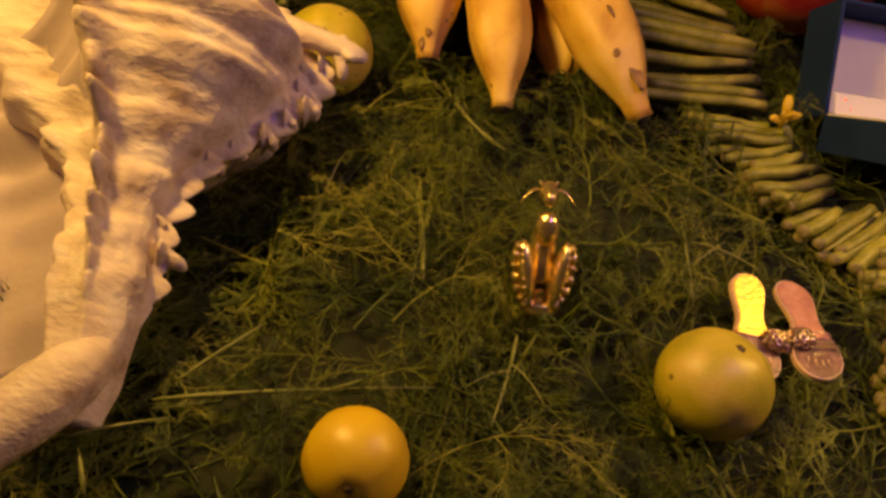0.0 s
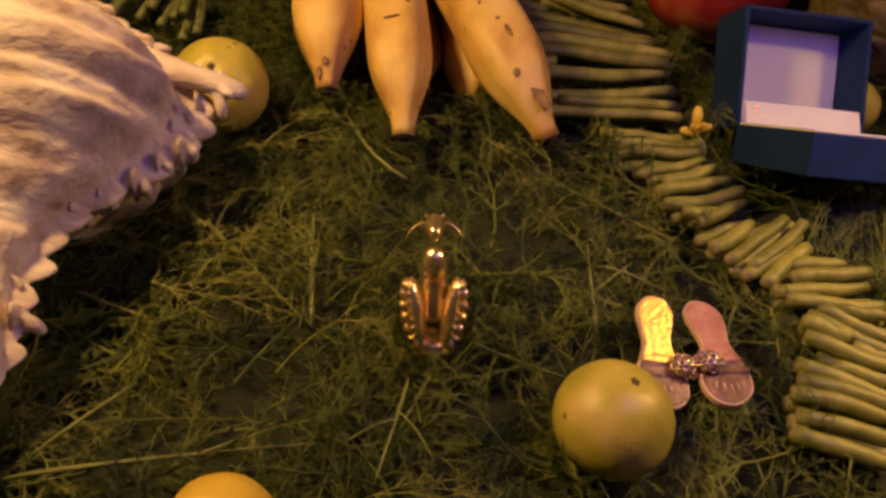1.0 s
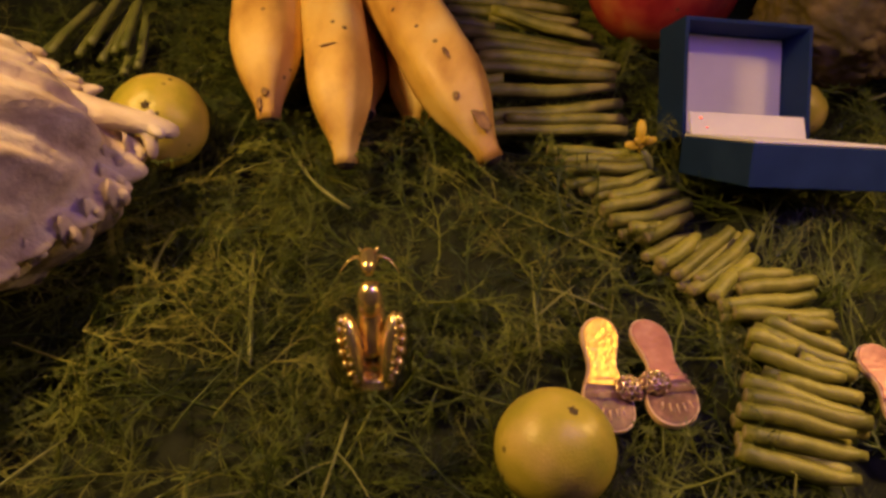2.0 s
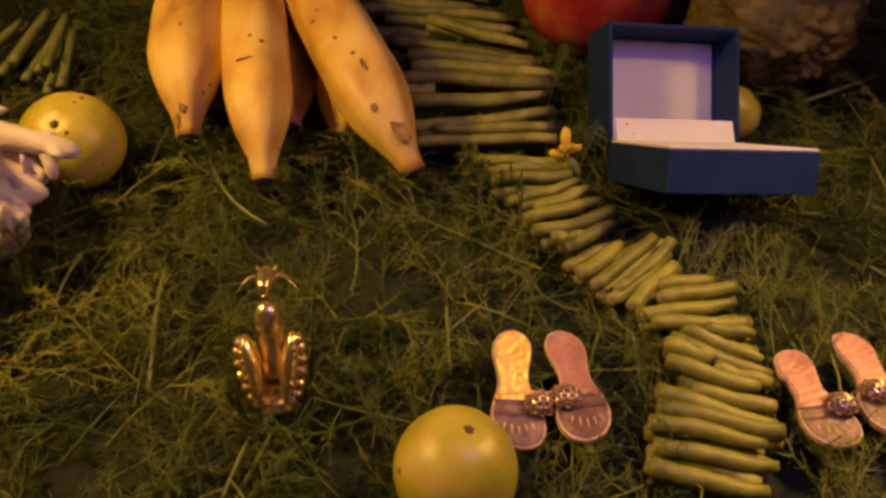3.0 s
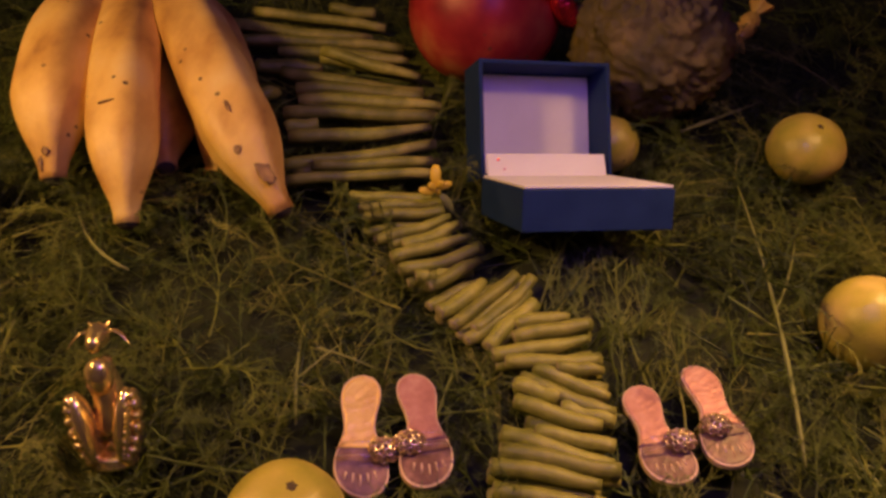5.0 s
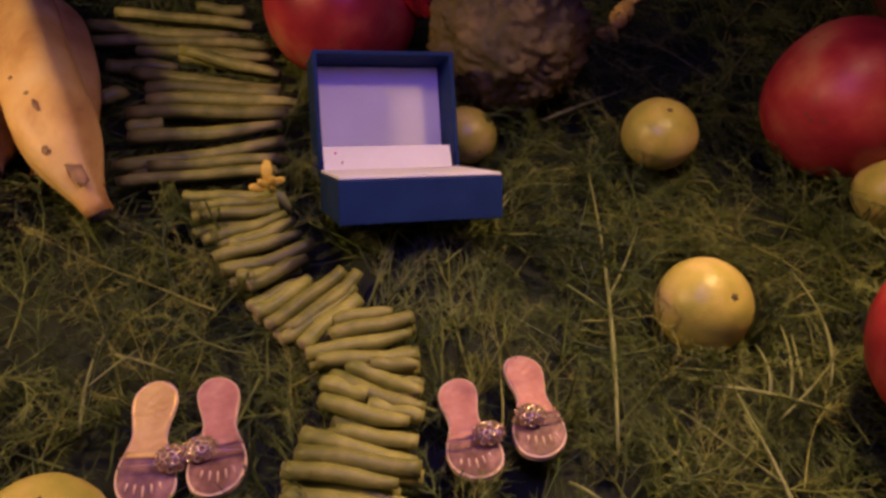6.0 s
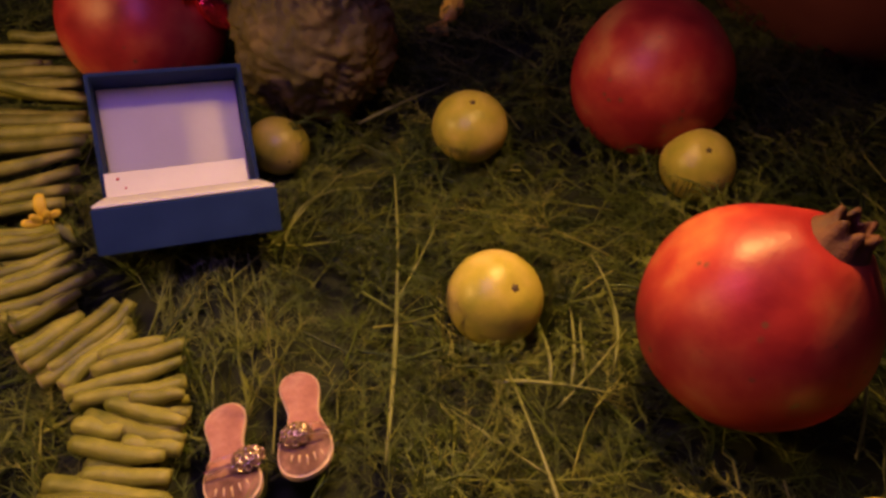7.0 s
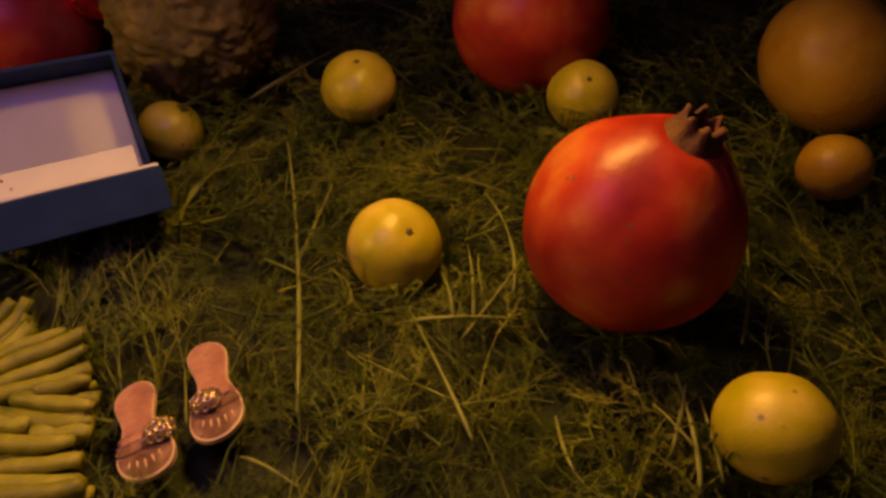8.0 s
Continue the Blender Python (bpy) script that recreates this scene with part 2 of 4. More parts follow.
def jewellery_box():
    w, d, h, wall = 0.074, 0.062, 0.019, 0.0022
    box = thing("jewellery_box", "open blue paper jewellery box with white lining, tilted back on dill", "box", pose(0.0572, 0.0345, 0.0375, -33, 5, 12))
    bm = bmesh.new()
    tray(bm, w, d, h, wall)
    part("base", bm, BLUE, box, "blue paper-covered base", False)
    bm = bmesh.new()
    slab(bm, wall + 0.0003, w - wall - 0.0003, wall + 0.0003, d - wall - 0.0003, wall, h - 0.001, 0.0008)
    slab(bm, 0.0006, w - 0.0006, 0.0006, d - 0.001, h + 0.0002, h + 0.0016, 0.0006)
    part("cushion", bm, LINING, box, "white padded lining of the base", False)
    # the hinged flap of lining between base and lid
    bm = bmesh.new()
    slab(bm, 0.0020, w - 0.0060, -0.0006, 0.0006, 0, 0.0120, 0.0004)
    flap = part("hinge_flap", bm, LINING, box, "white card flap with two red specks", False)
    flap.matrix_basis = pose(0, d - 0.0045, h + 0.0014, -22)
    for x, z, r in ((0.0080, 0.0085, 0.0007), (0.0110, 0.0035, 0.0005)):
        bm = bmesh.new()
        bmesh.ops.create_circle(bm, cap_ends=True, segments=10, radius=r)
        speck = part("speck", bm, FOIL_RED, flap, "small red speck", False)
        speck.matrix_basis = pose(x, -0.0009, z, 90)
    # the lid: local z runs up the lid, y is its depth
    lid = new("lid")
    lid.parent = box
    lid.matrix_basis = pose(0, d, h, -10)
    lh, ld = 0.062, 0.028
    bm = bmesh.new()
    tray(bm, w, lh, ld, wall)
    bmesh.ops.transform(bm, matrix=Matrix(((1, 0, 0, 0), (0, 0, -1, ld), (0, 1, 0, 0), (0, 0, 0, 1))), verts=bm.verts)
    shell_part = mesh_object("lid_shell", bm, BLUE, False)
    shell_part.parent = lid
    bm = bmesh.new()
    slab(bm, wall + 0.0003, w - wall - 0.0003, ld - 0.006, ld - wall - 0.0003, wall + 0.0003, lh - wall - 0.0003, 0.001)
    lining = mesh_object("lid_lining", bm, LINING, False)
    lining.parent = lid


jewellery_box()


# ---- round fruit ----
def lime(place, r, label, mat=LIME, stem=(0.2, -0.3, 1.0), name="lime", category="lime", flat=0.94, seed=0):
    z = Vector(stem).normalized()
    fruit = thing(name, label, category, Matrix.LocRotScale(place, z.to_track_quat("Z", "Y"), None), "limes on the dill")
    bm = bmesh.new()
    off = Vector((seed * 3.1, seed * 1.7, seed))

    def shape(d):
        dent = 0.05 * math.exp(-((1 - d.z) / 0.02)) + 0.03 * math.exp(-((1 + d.z) / 0.03))
        return (1 - (1 - flat) * d.z ** 2 - dent) * (1 + 0.018 * noise.noise(d * 1.8 + off) + 0.007 * noise.noise(d * 4 + off) * (0.5 + max(0, d.z)) + 0.004 * noise.noise(d * 9 + off))

    ball(bm, r, shape, 36, 24)
    part("peel", bm, mat, fruit)
    bm = bmesh.new()
    bmesh.ops.create_uvsphere(bm, u_segments=10, v_segments=6, radius=r * 0.085)
    for v in bm.verts:
        v.co.z = v.co.z * 0.35 + r * (flat - 0.045)
        v.co.xy *= 1 + 0.25 * math.sin(5 * math.atan2(v.co.y, v.co.x))
    part("stem_scar", bm, STEM_SCAR, fruit, "dry brown stem scar")
    return fruit


def blemishes(fruit, r, spots):
    """Small sunken brown marks on a lime, by direction and size."""
    inv = fruit.matrix_world.to_3x3().inverted()
    for d, size in spots:
        d = (inv @ Vector(d)).normalized()
        bm = bmesh.new()
        bmesh.ops.create_uvsphere(bm, u_segments=9, v_segments=5, radius=size)
        for v in bm.verts:
            v.co.z *= 0.2
            v.co.xy *= 1 + 0.3 * noise.noise(v.co * 900)
        ob = part("blemish", bm, STEM_SCAR, fruit, "dark brown spot on the peel")
        ob.matrix_basis = Matrix.LocRotScale(d * r * (0.985 - 0.06 * d.z ** 2), d.to_track_quat("Z", "Y"), None)


lime((-0.1440, -0.1491, 0.0130), 0.0172, "smooth ripe yellow lime lying in the dill", RIPE, (0.1, -0.9, 0.5), seed=1)
back_lime = lime((-0.2202, 0.0630, 0.0200), 0.0240, "pale green lime with brown marks beside the shell", stem=(0.1, -0.5, 0.8), seed=2)
blemishes(back_lime, 0.0240, (((0.1, -0.55, 0.8), 0.0016), ((0.35, -0.6, 0.65), 0.0012), ((0.2, -0.75, 0.6), 0.0010)))
spotted = lime((-0.0263, -0.0896, 0.0140), 0.0208, "yellow-green lime with dark spots round its stem", stem=(0.15, 0.185, 0.966), flat=0.97, seed=3)
blemishes(spotted, 0.0208, (((-0.40, -0.11, 0.91), 0.0014), ((-0.06, 0.215, 0.97), 0.0012), ((0.17, 0.14, 0.966), 0.0015), ((-0.04, -0.17, 0.98), 0.0006), ((0.45, 0.1, 0.9), 0.0005)))
lime((0.2298, 0.1405, 0.0190), 0.0213, "shaded yellow-green lime on the dill", stem=(0.0, -0.2, 1), flat=0.88, seed=4)
lime((0.2194, 0.0180, 0.0090), 0.0217, "pale yellow lime with a small dark stem mark", stem=(0.28, -0.52, 0.82), seed=5)
lime((0.3473, 0.0967, 0.0140), 0.0200, "dull green lime lying under a pomegranate", stem=(-0.1, -0.5, 0.9), seed=6)
lime((0.3193, -0.1170, 0.0160), 0.0202, "ripe yellow lime in the shaded dill", LIME, (0.3, 0.6, 0.5), seed=7)
lime((0.1222, 0.1560, 0.0040), 0.0178, "small dim lime behind the blue box", stem=(0.3, 0.5, 0.7), seed=8)
# a yellow lime; the duller orange peel puts its deep shade into the colour
lime((0.4346, -0.0015, 0.0130), 0.0171, "small lime, its deep shade painted in as dull orange", ORANGE, (0.3, 0.6, 0.5), seed=9)
lime((0.4695, 0.0543, 0.0330), 0.0396, "large orange tangerine in the shade", ORANGE, (0.5, -0.3, 0.8), "tangerine", "tangerine", 0.86, seed=10)


def pomegranate(place, r, label, crown, seed, has_crown=True):
    z = Vector(crown).normalized()
    fruit = thing("pomegranate", label, "pomegranate", Matrix.LocRotScale(place, z.to_track_quat("Z", "Y"), None), "pomegranates")
    bm = bmesh.new()
    off = Vector((seed * 2.3, seed, seed * 1.3))

    def shape(d):
        a = math.atan2(d.y, d.x)
        neck = 0.17 * math.exp(-((1 - d.z) / 0.060)) - 0.20 * math.exp(-((1 - d.z) / 0.014))
        return 1 + neck + 0.016 * math.cos(6 * a) * (1 - d.z ** 2) * (0.5 + 0.5 * d.z) + 0.02 * noise.noise(d * 1.5 + off) - 0.05 * d.z ** 4 * (d.z < 0)

    ball(bm, r, shape, 48, 36)
    part("rind", bm, POM, fruit)
    # a crown: a short flared tube with pointed lobes
    bm = bmesh.new()
    sides, rows = 36, 7
    grid = []
    for side in (1.0, 0.72):
        for j in range(rows):
            t = j / (rows - 1) if side == 1.0 else 1 - j / (rows - 1)
            ring = []
            for k in range(sides):
                a = 2 * math.pi * k / sides
                lobe = 0.5 + 0.5 * math.cos(6 * a + 0.5 * math.sin(2 * a + seed))
                z = 1.02 + t * (0.17 + 0.085 * lobe)
                rad = (0.285 - 0.10 * math.sin(t * 1.6) + 0.04 * t ** 2 * lobe - 0.03 * t ** 2) * side
                ring.append(bm.verts.new(Vector((rad * math.cos(a), rad * math.sin(a), z)) * r))
            grid.append(ring)
    for r0, r1 in zip(grid, grid[1:]):
        for k in range(sides):
            bm.faces.new((r0[k], r0[(k + 1) % sides], r1[(k + 1) % sides], r1[k]))
    bm.faces.new(grid[-1])
    part("crown", bm, POM_CROWN, fruit, "dry brownish-red crown with pointed lobes")
    return fruit


pomegranate((0.3058, -0.0326, 0.0400), 0.0430, "glossy red pomegranate with a dry crown on dill", (0.30, -0.14, 0.94), 1)
pomegranate((0.3340, 0.1486, 0.0400), 0.0450, "red pomegranate lying on its side on dill", (0.80, -0.15, -0.35), 2)
pomegranate((0.0454, 0.2405, 0.0420), 0.0488, "dim dark red pomegranate behind the blue box", (0.3, 0.6, 0.7), 3)


def custard_apple(place, r):
    fruit = thing("custard_apple", "knobbly brownish-green custard apple in the shade", "custard apple", Matrix.Translation(place))
    bm = bmesh.new()
    n = 560
    knobs = []
    for i in range(n):
        zz = 1 - 2 * (i + 0.5) / n
        a = i * 2.399963
        knobs.append(Vector((math.sqrt(1 - zz * zz) * math.cos(a), math.sqrt(1 - zz * zz) * math.sin(a), zz)) + Vector([random.uniform(-0.10, 0.10) for _ in range(3)]))
    knobs = np.array([k.normalized() for k in knobs])

    def shape(d):
        near = np.sort(1 - knobs @ np.array(d))[:2]
        h = min(1.0, (near[1] - near[0]) / 0.007)
        return 0.90 + 0.11 * math.sqrt(h) * (0.6 + 0.8 * abs(noise.noise(d * 6))) + 0.10 * noise.noise(d * 2.5) + 0.03 * noise.noise(d * 9)

    ball(bm, r, shape, 130, 90)
    part("rind", bm, CUSTARD, fruit)


custard_apple((0.1470, 0.2060, 0.0430), 0.0490)


# ---- bananas ----
def banana(bunch, points, r, bend=0.0, marks=()):
    bm = bmesh.new()
    pts = bezier(points, 30)
    radii = []
    for i in range(30):
        t = i / 29
        ease = min(1.0, max(0.0, (t - 0.035) / 0.29))
        tip = 0.34 + 0.66 * (ease * ease * (3 - 2 * ease)) ** 0.8
        end = 1.0 if t < 0.80 else 0.38 + 0.62 * math.cos((t - 0.80) / 0.20 * math.pi / 2)
        radii.append(r * tip * end * (1 + 0.02 * noise.noise(pts[i] * 60)))
    tube(bm, pts, radii, 40, 1.0, angular=0.05, phase=bend)
    body = part("banana", bm, BANANA, bunch)
    bm = bmesh.new()
    d = (pts[0] - pts[1]).normalized()
    tube(bm, [pts[0] - d * 0.0015, pts[0] + d * 0.001, pts[0] + d * 0.0028], [radii[0] * 0.90, radii[0] * 0.80, radii[0] * 0.45], 12)
    part("banana_tip", bm, BANANA_END, body, "blackened flower end")
    # bruises on the side that shows
    for t, side, long, wide in marks:
        i = int(t * 29)
        d = (pts[i + 1] - pts[i - 1]).normalized()
        out = (Vector((0, -0.55, 0.83)) + side * Vector((1, 0, 0))).normalized()
        out = (out - d * out.dot(d)).normalized()
        bm = bmesh.new()
        bmesh.ops.create_uvsphere(bm, u_segments=14, v_segments=8, radius=1.0)
        for v in bm.verts:
            k = 0.90 + 0.40 * noise.noise(v.co * 1.9 + Vector((t * 9, side * 5, long * 900)))
            v.co = Vector((v.co.x * wide * k, v.co.y * long * k, v.co.z * 0.0006))
        m = Matrix((out.cross(d) * -1, d, out)).transposed().to_4x4()
        bru = part("bruise", bm, BRUISE, body, "brown bruise on the peel")
        bru.matrix_basis = Matrix.Translation(pts[i] + out * (radii[i] * 0.985)) @ m


bunch = tagged(thing("banana_bunch", "bunch of small yellow bananas with brown bruises, tips forward", "bananas"))
banana(bunch, ((-0.1699, 0.0790, 0.0160), (-0.176, 0.105, 0.040), (-0.197, 0.175, 0.060), (-0.195, 0.250, 0.030)), 0.0185, 0.3, ((0.13, 0.1, 0.003, 0.0022), (0.10, -0.5, 0.005, 0.002)))
banana(bunch, ((-0.1250, 0.0510, 0.0150), (-0.130, 0.075, 0.042), (-0.158, 0.170, 0.062), (-0.178, 0.262, 0.030)), 0.0168, 0.0, ((0.37, -0.1, 0.0007, 0.0050),))
banana(bunch, ((-0.0545, 0.0630, 0.0170), (-0.078, 0.085, 0.044), (-0.118, 0.165, 0.066), (-0.160, 0.262, 0.030)), 0.0188, 0.5, ((0.22, -0.35, 0.0030, 0.0020), (0.33, 0.05, 0.0040, 0.0012), (0.17, 0.30, 0.0115, 0.0038), (0.42, -0.35, 0.0012, 0.0012), (0.52, -0.45, 0.0014, 0.0011)))
banana(bunch, ((-0.0980, 0.1010, 0.0060), (-0.096, 0.130, 0.010), (-0.100, 0.190, 0.022), (-0.155, 0.268, 0.028)), 0.0175, 0.2)
banana(bunch, ((-0.1250, 0.1060, 0.0060), (-0.134, 0.130, 0.012), (-0.150, 0.190, 0.016), (-0.172, 0.268, 0.026)), 0.0175, 0.7)
bm = bmesh.new()
tube(bm, bezier(((-0.172, 0.250, 0.030), (-0.172, 0.275, 0.032), (-0.176, 0.300, 0.026)), 8), [0.019, 0.022, 0.020, 0.017, 0.014, 0.012, 0.011, 0.010], 14)
part("crown", bm, BRUISE, bunch, "brown woody crown of the bunch")


# ---- the winding row of cut green beans: ends (x, y, x, y) in centimetres ----
BEANS_FAR = ((-6.4, 31.3, -3.0, 30.9), (-11.6, 29.2, -2.1, 28.6), (-12.7, 26.9, -3.2, 26.7), (-12.0, 24.9, -0.6, 25.8), (-6.1, 24.4, -0.2, 24.0), (-5.8, 24.2, 0.6, 21.7), (-10.0, 21.8, -5.8, 22.3),
             (-8.3, 21.3, 0.9, 20.0), (-9.1, 17.9, -7.9, 18.7), (-7.0, 19.4, 0.9, 19.3), (-6.6, 17.9, 2.1, 18.3), (-7.2, 16.3, 1.7, 16.8), (-6.9, 15.1, -5.1, 15.6), (-6.5, 14.0, 1.5, 15.8))
BEANS_MID = ((-6.6, 11.4, 1.8, 14.2), (-4.8, 11.4, 1.7, 12.5), (-5.9, 9.8, 1.8, 11.1), (-2.5, 9.1, 1.7, 9.3), (-1.9, 8.1, 2.6, 8.9), (-1.6, 7.2, 2.4, 7.9), (-0.9, 5.7, 2.7, 7.7), (0.5, 5.2, 3.2, 7.0), (0.0, 4.2, 3.7, 5.8),
             (0.4, 3.6, 4.2, 5.2), (1.2, 3.1, 3.1, 3.4), (1.8, 2.4, 4.1, 4.2), (2.3, 1.0, 4.3, 3.1), (2.9, 0.3, 5.8, 3.3), (3.8, 0.1, 6.5, 3.0), (3.5, -0.4, 6.3, 2.5))
BEANS_NEAR = ((4.4, -0.7, 6.6, 1.8), (5.6, 0.5, 8.0, 1.0), (5.5, -0.3, 8.9, 0.6), (4.6, -1.1, 8.8, 0.0), (5.1, -1.5, 9.1, -1.2), (7.2, -1.8, 9.1, -1.8), (6.3, -1.7, 9.2, -3.0), (5.7, -2.3, 9.3, -3.8), (5.4, -2.7, 7.1, -3.3),
              (7.2, -3.6, 9.2, -4.1), (5.4, -3.4, 8.7, -4.4), (6.1, -4.8, 9.0, -5.3), (4.8, -4.8, 8.9, -6.1), (4.7, -5.6, 9.1, -6.3), (4.3, -6.3, 8.3, -6.9), (4.4, -7.1, 8.6, -7.6), (4.0, -7.9, 8.0, -8.6))


def bean(x0, y0, x1, y1, r, lift):
    a, b = Vector((x0, y0, 0)) / 100, Vector((x1, y1, 0)) / 100
    mid = (a + b) / 2
    row = tagged(thing("green_bean", "cut green bean lying in a winding row", "green bean", Matrix.Translation(mid), "row of green beans"))
    across = (b - a).normalized().cross(Vector((0, 0, 1)))
    bow = random.uniform(-0.05, 0.05) * (b - a).length
    pts, n = [], 12
    for i in range(n):
        t = i / (n - 1)
        p = a.lerp(b, t) + across * (bow * 4 * t * (1 - t))
        pts.append(Vector((p.x - mid.x, p.y - mid.y, bed(p.x, p.y) + r * 0.8 + lift + 0.0006 * math.sin(t * 9 + x0))))
    taper = random.random()
    radii = [r * (1 + 0.020 * math.sin(t * 1.9 + 3 * x0) + 0.015 * math.sin(t * 3.3 + y0)) * (1 - (0.42 if taper < 0.5 else 0.10) * max(0, t - 7) / 4) * (0.95 if t == 0 else 1) for t in range(n)]
    bm = bmesh.new()
    tube(bm, pts, radii, 12, 0.95)
    part("pod", bm, BEAN, row)
    bm = bmesh.new()
    d = (pts[0] - pts[1]).normalized()
    tube(bm, [pts[0] - d * 0.0004, pts[0] + d * 0.0004], [radii[0] * 0.97, radii[0] * 0.82], 12, 0.95)
    part("cut_end", bm, BEAN_CUT, row, "pale cut end")


for stretch, r in ((BEANS_FAR, 0.0043), (BEANS_MID, 0.0033), (BEANS_NEAR, 0.0033)):
    for i, ends in enumerate(stretch):
        bean(*ends, r * random.uniform(0.9, 1.12), 0.0028 + 0.0010 * (i % 3))
    # the lower layer that shows in the gaps
    for one, two in zip(stretch, stretch[1:]):
        if abs(one[0] - two[0]) < (6.5 if stretch is BEANS_FAR else 3.2) and abs(one[2] - two[2]) < 4.5:
            mid = [(p + q) / 2 + random.uniform(-0.35, 0.35) for p, q in zip(one, two)]
            bean(*mid, r * random.uniform(0.85, 1.0), -0.0010)


# ---- yellow flower on the row ----
def flower():
    f = thing("yellow_flower", "small yellow five-petalled flower lying on the beans", "flower", pose(0.0195, 0.0830, 0.0200, 58, -8, 14) @ Matrix.Diagonal((1.25, 1.25, 1.25, 1)))
    for a, grow, lift in ((82, 1.25, -6), (168, 1.0, -30), (18, 0.85, -20), (132, 0.8, -48), (52, 0.7, -42)):
        bm = bmesh.new()
        pts = [p * grow for p in bezier(((0.0006, 0, 0), (0.004, 0.0006, 0.0016), (0.0080, -0.0004, -0.0010)), 7)]
        tube(bm, pts, [grow * q for q in (0.0008, 0.0012, 0.0015, 0.0017, 0.0018, 0.0016, 0.0009)], 8, 0.3)
        p = part("petal", bm, PETAL, f)
        p.matrix_basis = pose(0, 0, 0, 0, lift, a)
    bm = bmesh.new()
    tube(bm, bezier(((0, 0, 0.001), (0, 0, -0.002), (0.002, -0.004, -0.006)), 6), [0.0014, 0.0013, 0.0011, 0.001, 0.0009, 0.0008], 8)
    part("tube", bm, PETAL, f)
    bm = bmesh.new()
    tube(bm, bezier(((0.0015, -0.002, -0.003), (0.004, -0.007, -0.002), (0.0055, -0.012, -0.004)), 8), [0.0006, 0.0013, 0.0018, 0.0020, 0.0019, 0.0015, 0.0010, 0.0003], 8, 0.35)
    part("sepal", bm, STALK, f, "pale green sepal below the petals")


flower()


# ---- tiny plastic sandals ----
def half_width(t):
    """Half width of a sole along its length, heel 0 to toe 1."""
    if t < 0.17:
        return 0.0084 * math.sqrt(max(0, 1 - ((0.17 - t) / 0.17) ** 2))
    if t < 0.45:
        return 0.0084 - 0.0021 * math.sin((t - 0.17) / 0.28 * math.pi / 2) ** 2
    if t < 0.77:
        return 0.0063 + 0.0046 * math.sin((t - 0.45) / 0.32 * math.pi / 2) ** 1.6
    return 0.0109 * math.sqrt(max(0, 1 - ((t - 0.77) / 0.23) ** 2.3))


def outline(length, grow, n=30):
    left = [0.5 - 0.5 * math.cos(math.pi * i / n) for i in range(n + 1)]
    pts = [(0.93 * half_width(t) + grow * (0 < t < 1), length * (t - 0.5) * (1 + 2 * grow / length)) for t in left]
    return pts[:-1] + [(-x, y) for x, y in pts[::-1]][:-1]


def cut(ring, low, high):
    """The stretch of an outline between two places along it."""
    return [(x, min(max(y, low), high)) for x, y in ring if low - 0.004 < y < high + 0.004]


def plate(bm, ring, z0, z1, bend=0.0, soft=0.0004):
    """A flat plate with a rounded upper edge, on a slightly curved centre line."""
    n = len(ring)
    levels = ((z0, 0.0), (z1 - soft, 0.0), (z1 - soft * 0.3, soft * 0.5), (z1, soft * 1.3))
    rings = []
    for z, inset in levels:
        rings.append([bm.verts.new((x * (1 - inset / 0.009) + bend * (y / 0.024) ** 2, y * (1 - inset / 0.024), z)) for x, y in ring])
    for r0, r1 in zip(rings, rings[1:]):
        for i in range(n):
            j = (i + 1) % n
            bm.faces.new((r0[i], r0[j], r1[j], r1[i]))
    bm.faces.new(rings[0][::-1]), bm.faces.new(rings[-1])


def rosette_ring_mesh():
    bm = bmesh.new()
    sides, n = 6, 10
    rings = []
    for k in range(n):
        q = 2 * math.pi * k / n
        rings.append([bm.verts.new(((0.00125 + 0.00042 * math.cos(a)) * math.cos(q), (0.00125 + 0.00042 * math.cos(a)) * math.sin(q), 0.00042 * math.sin(a))) for a in [2 * math.pi * j / sides for j in range(sides)]])
    for r0, r1 in zip(rings, rings[1:] + rings[:1]):
        for j in range(sides):
            bm.faces.new((r0[j], r0[(j + 1) % sides], r1[(j + 1) % sides], r1[j]))
    ob = mesh_object("rosette_ring", bm, SILVER)
    me = ob.data
    bpy.data.objects.remove(ob)
    return me


ROSETTE_RING = rosette_ring_mesh()


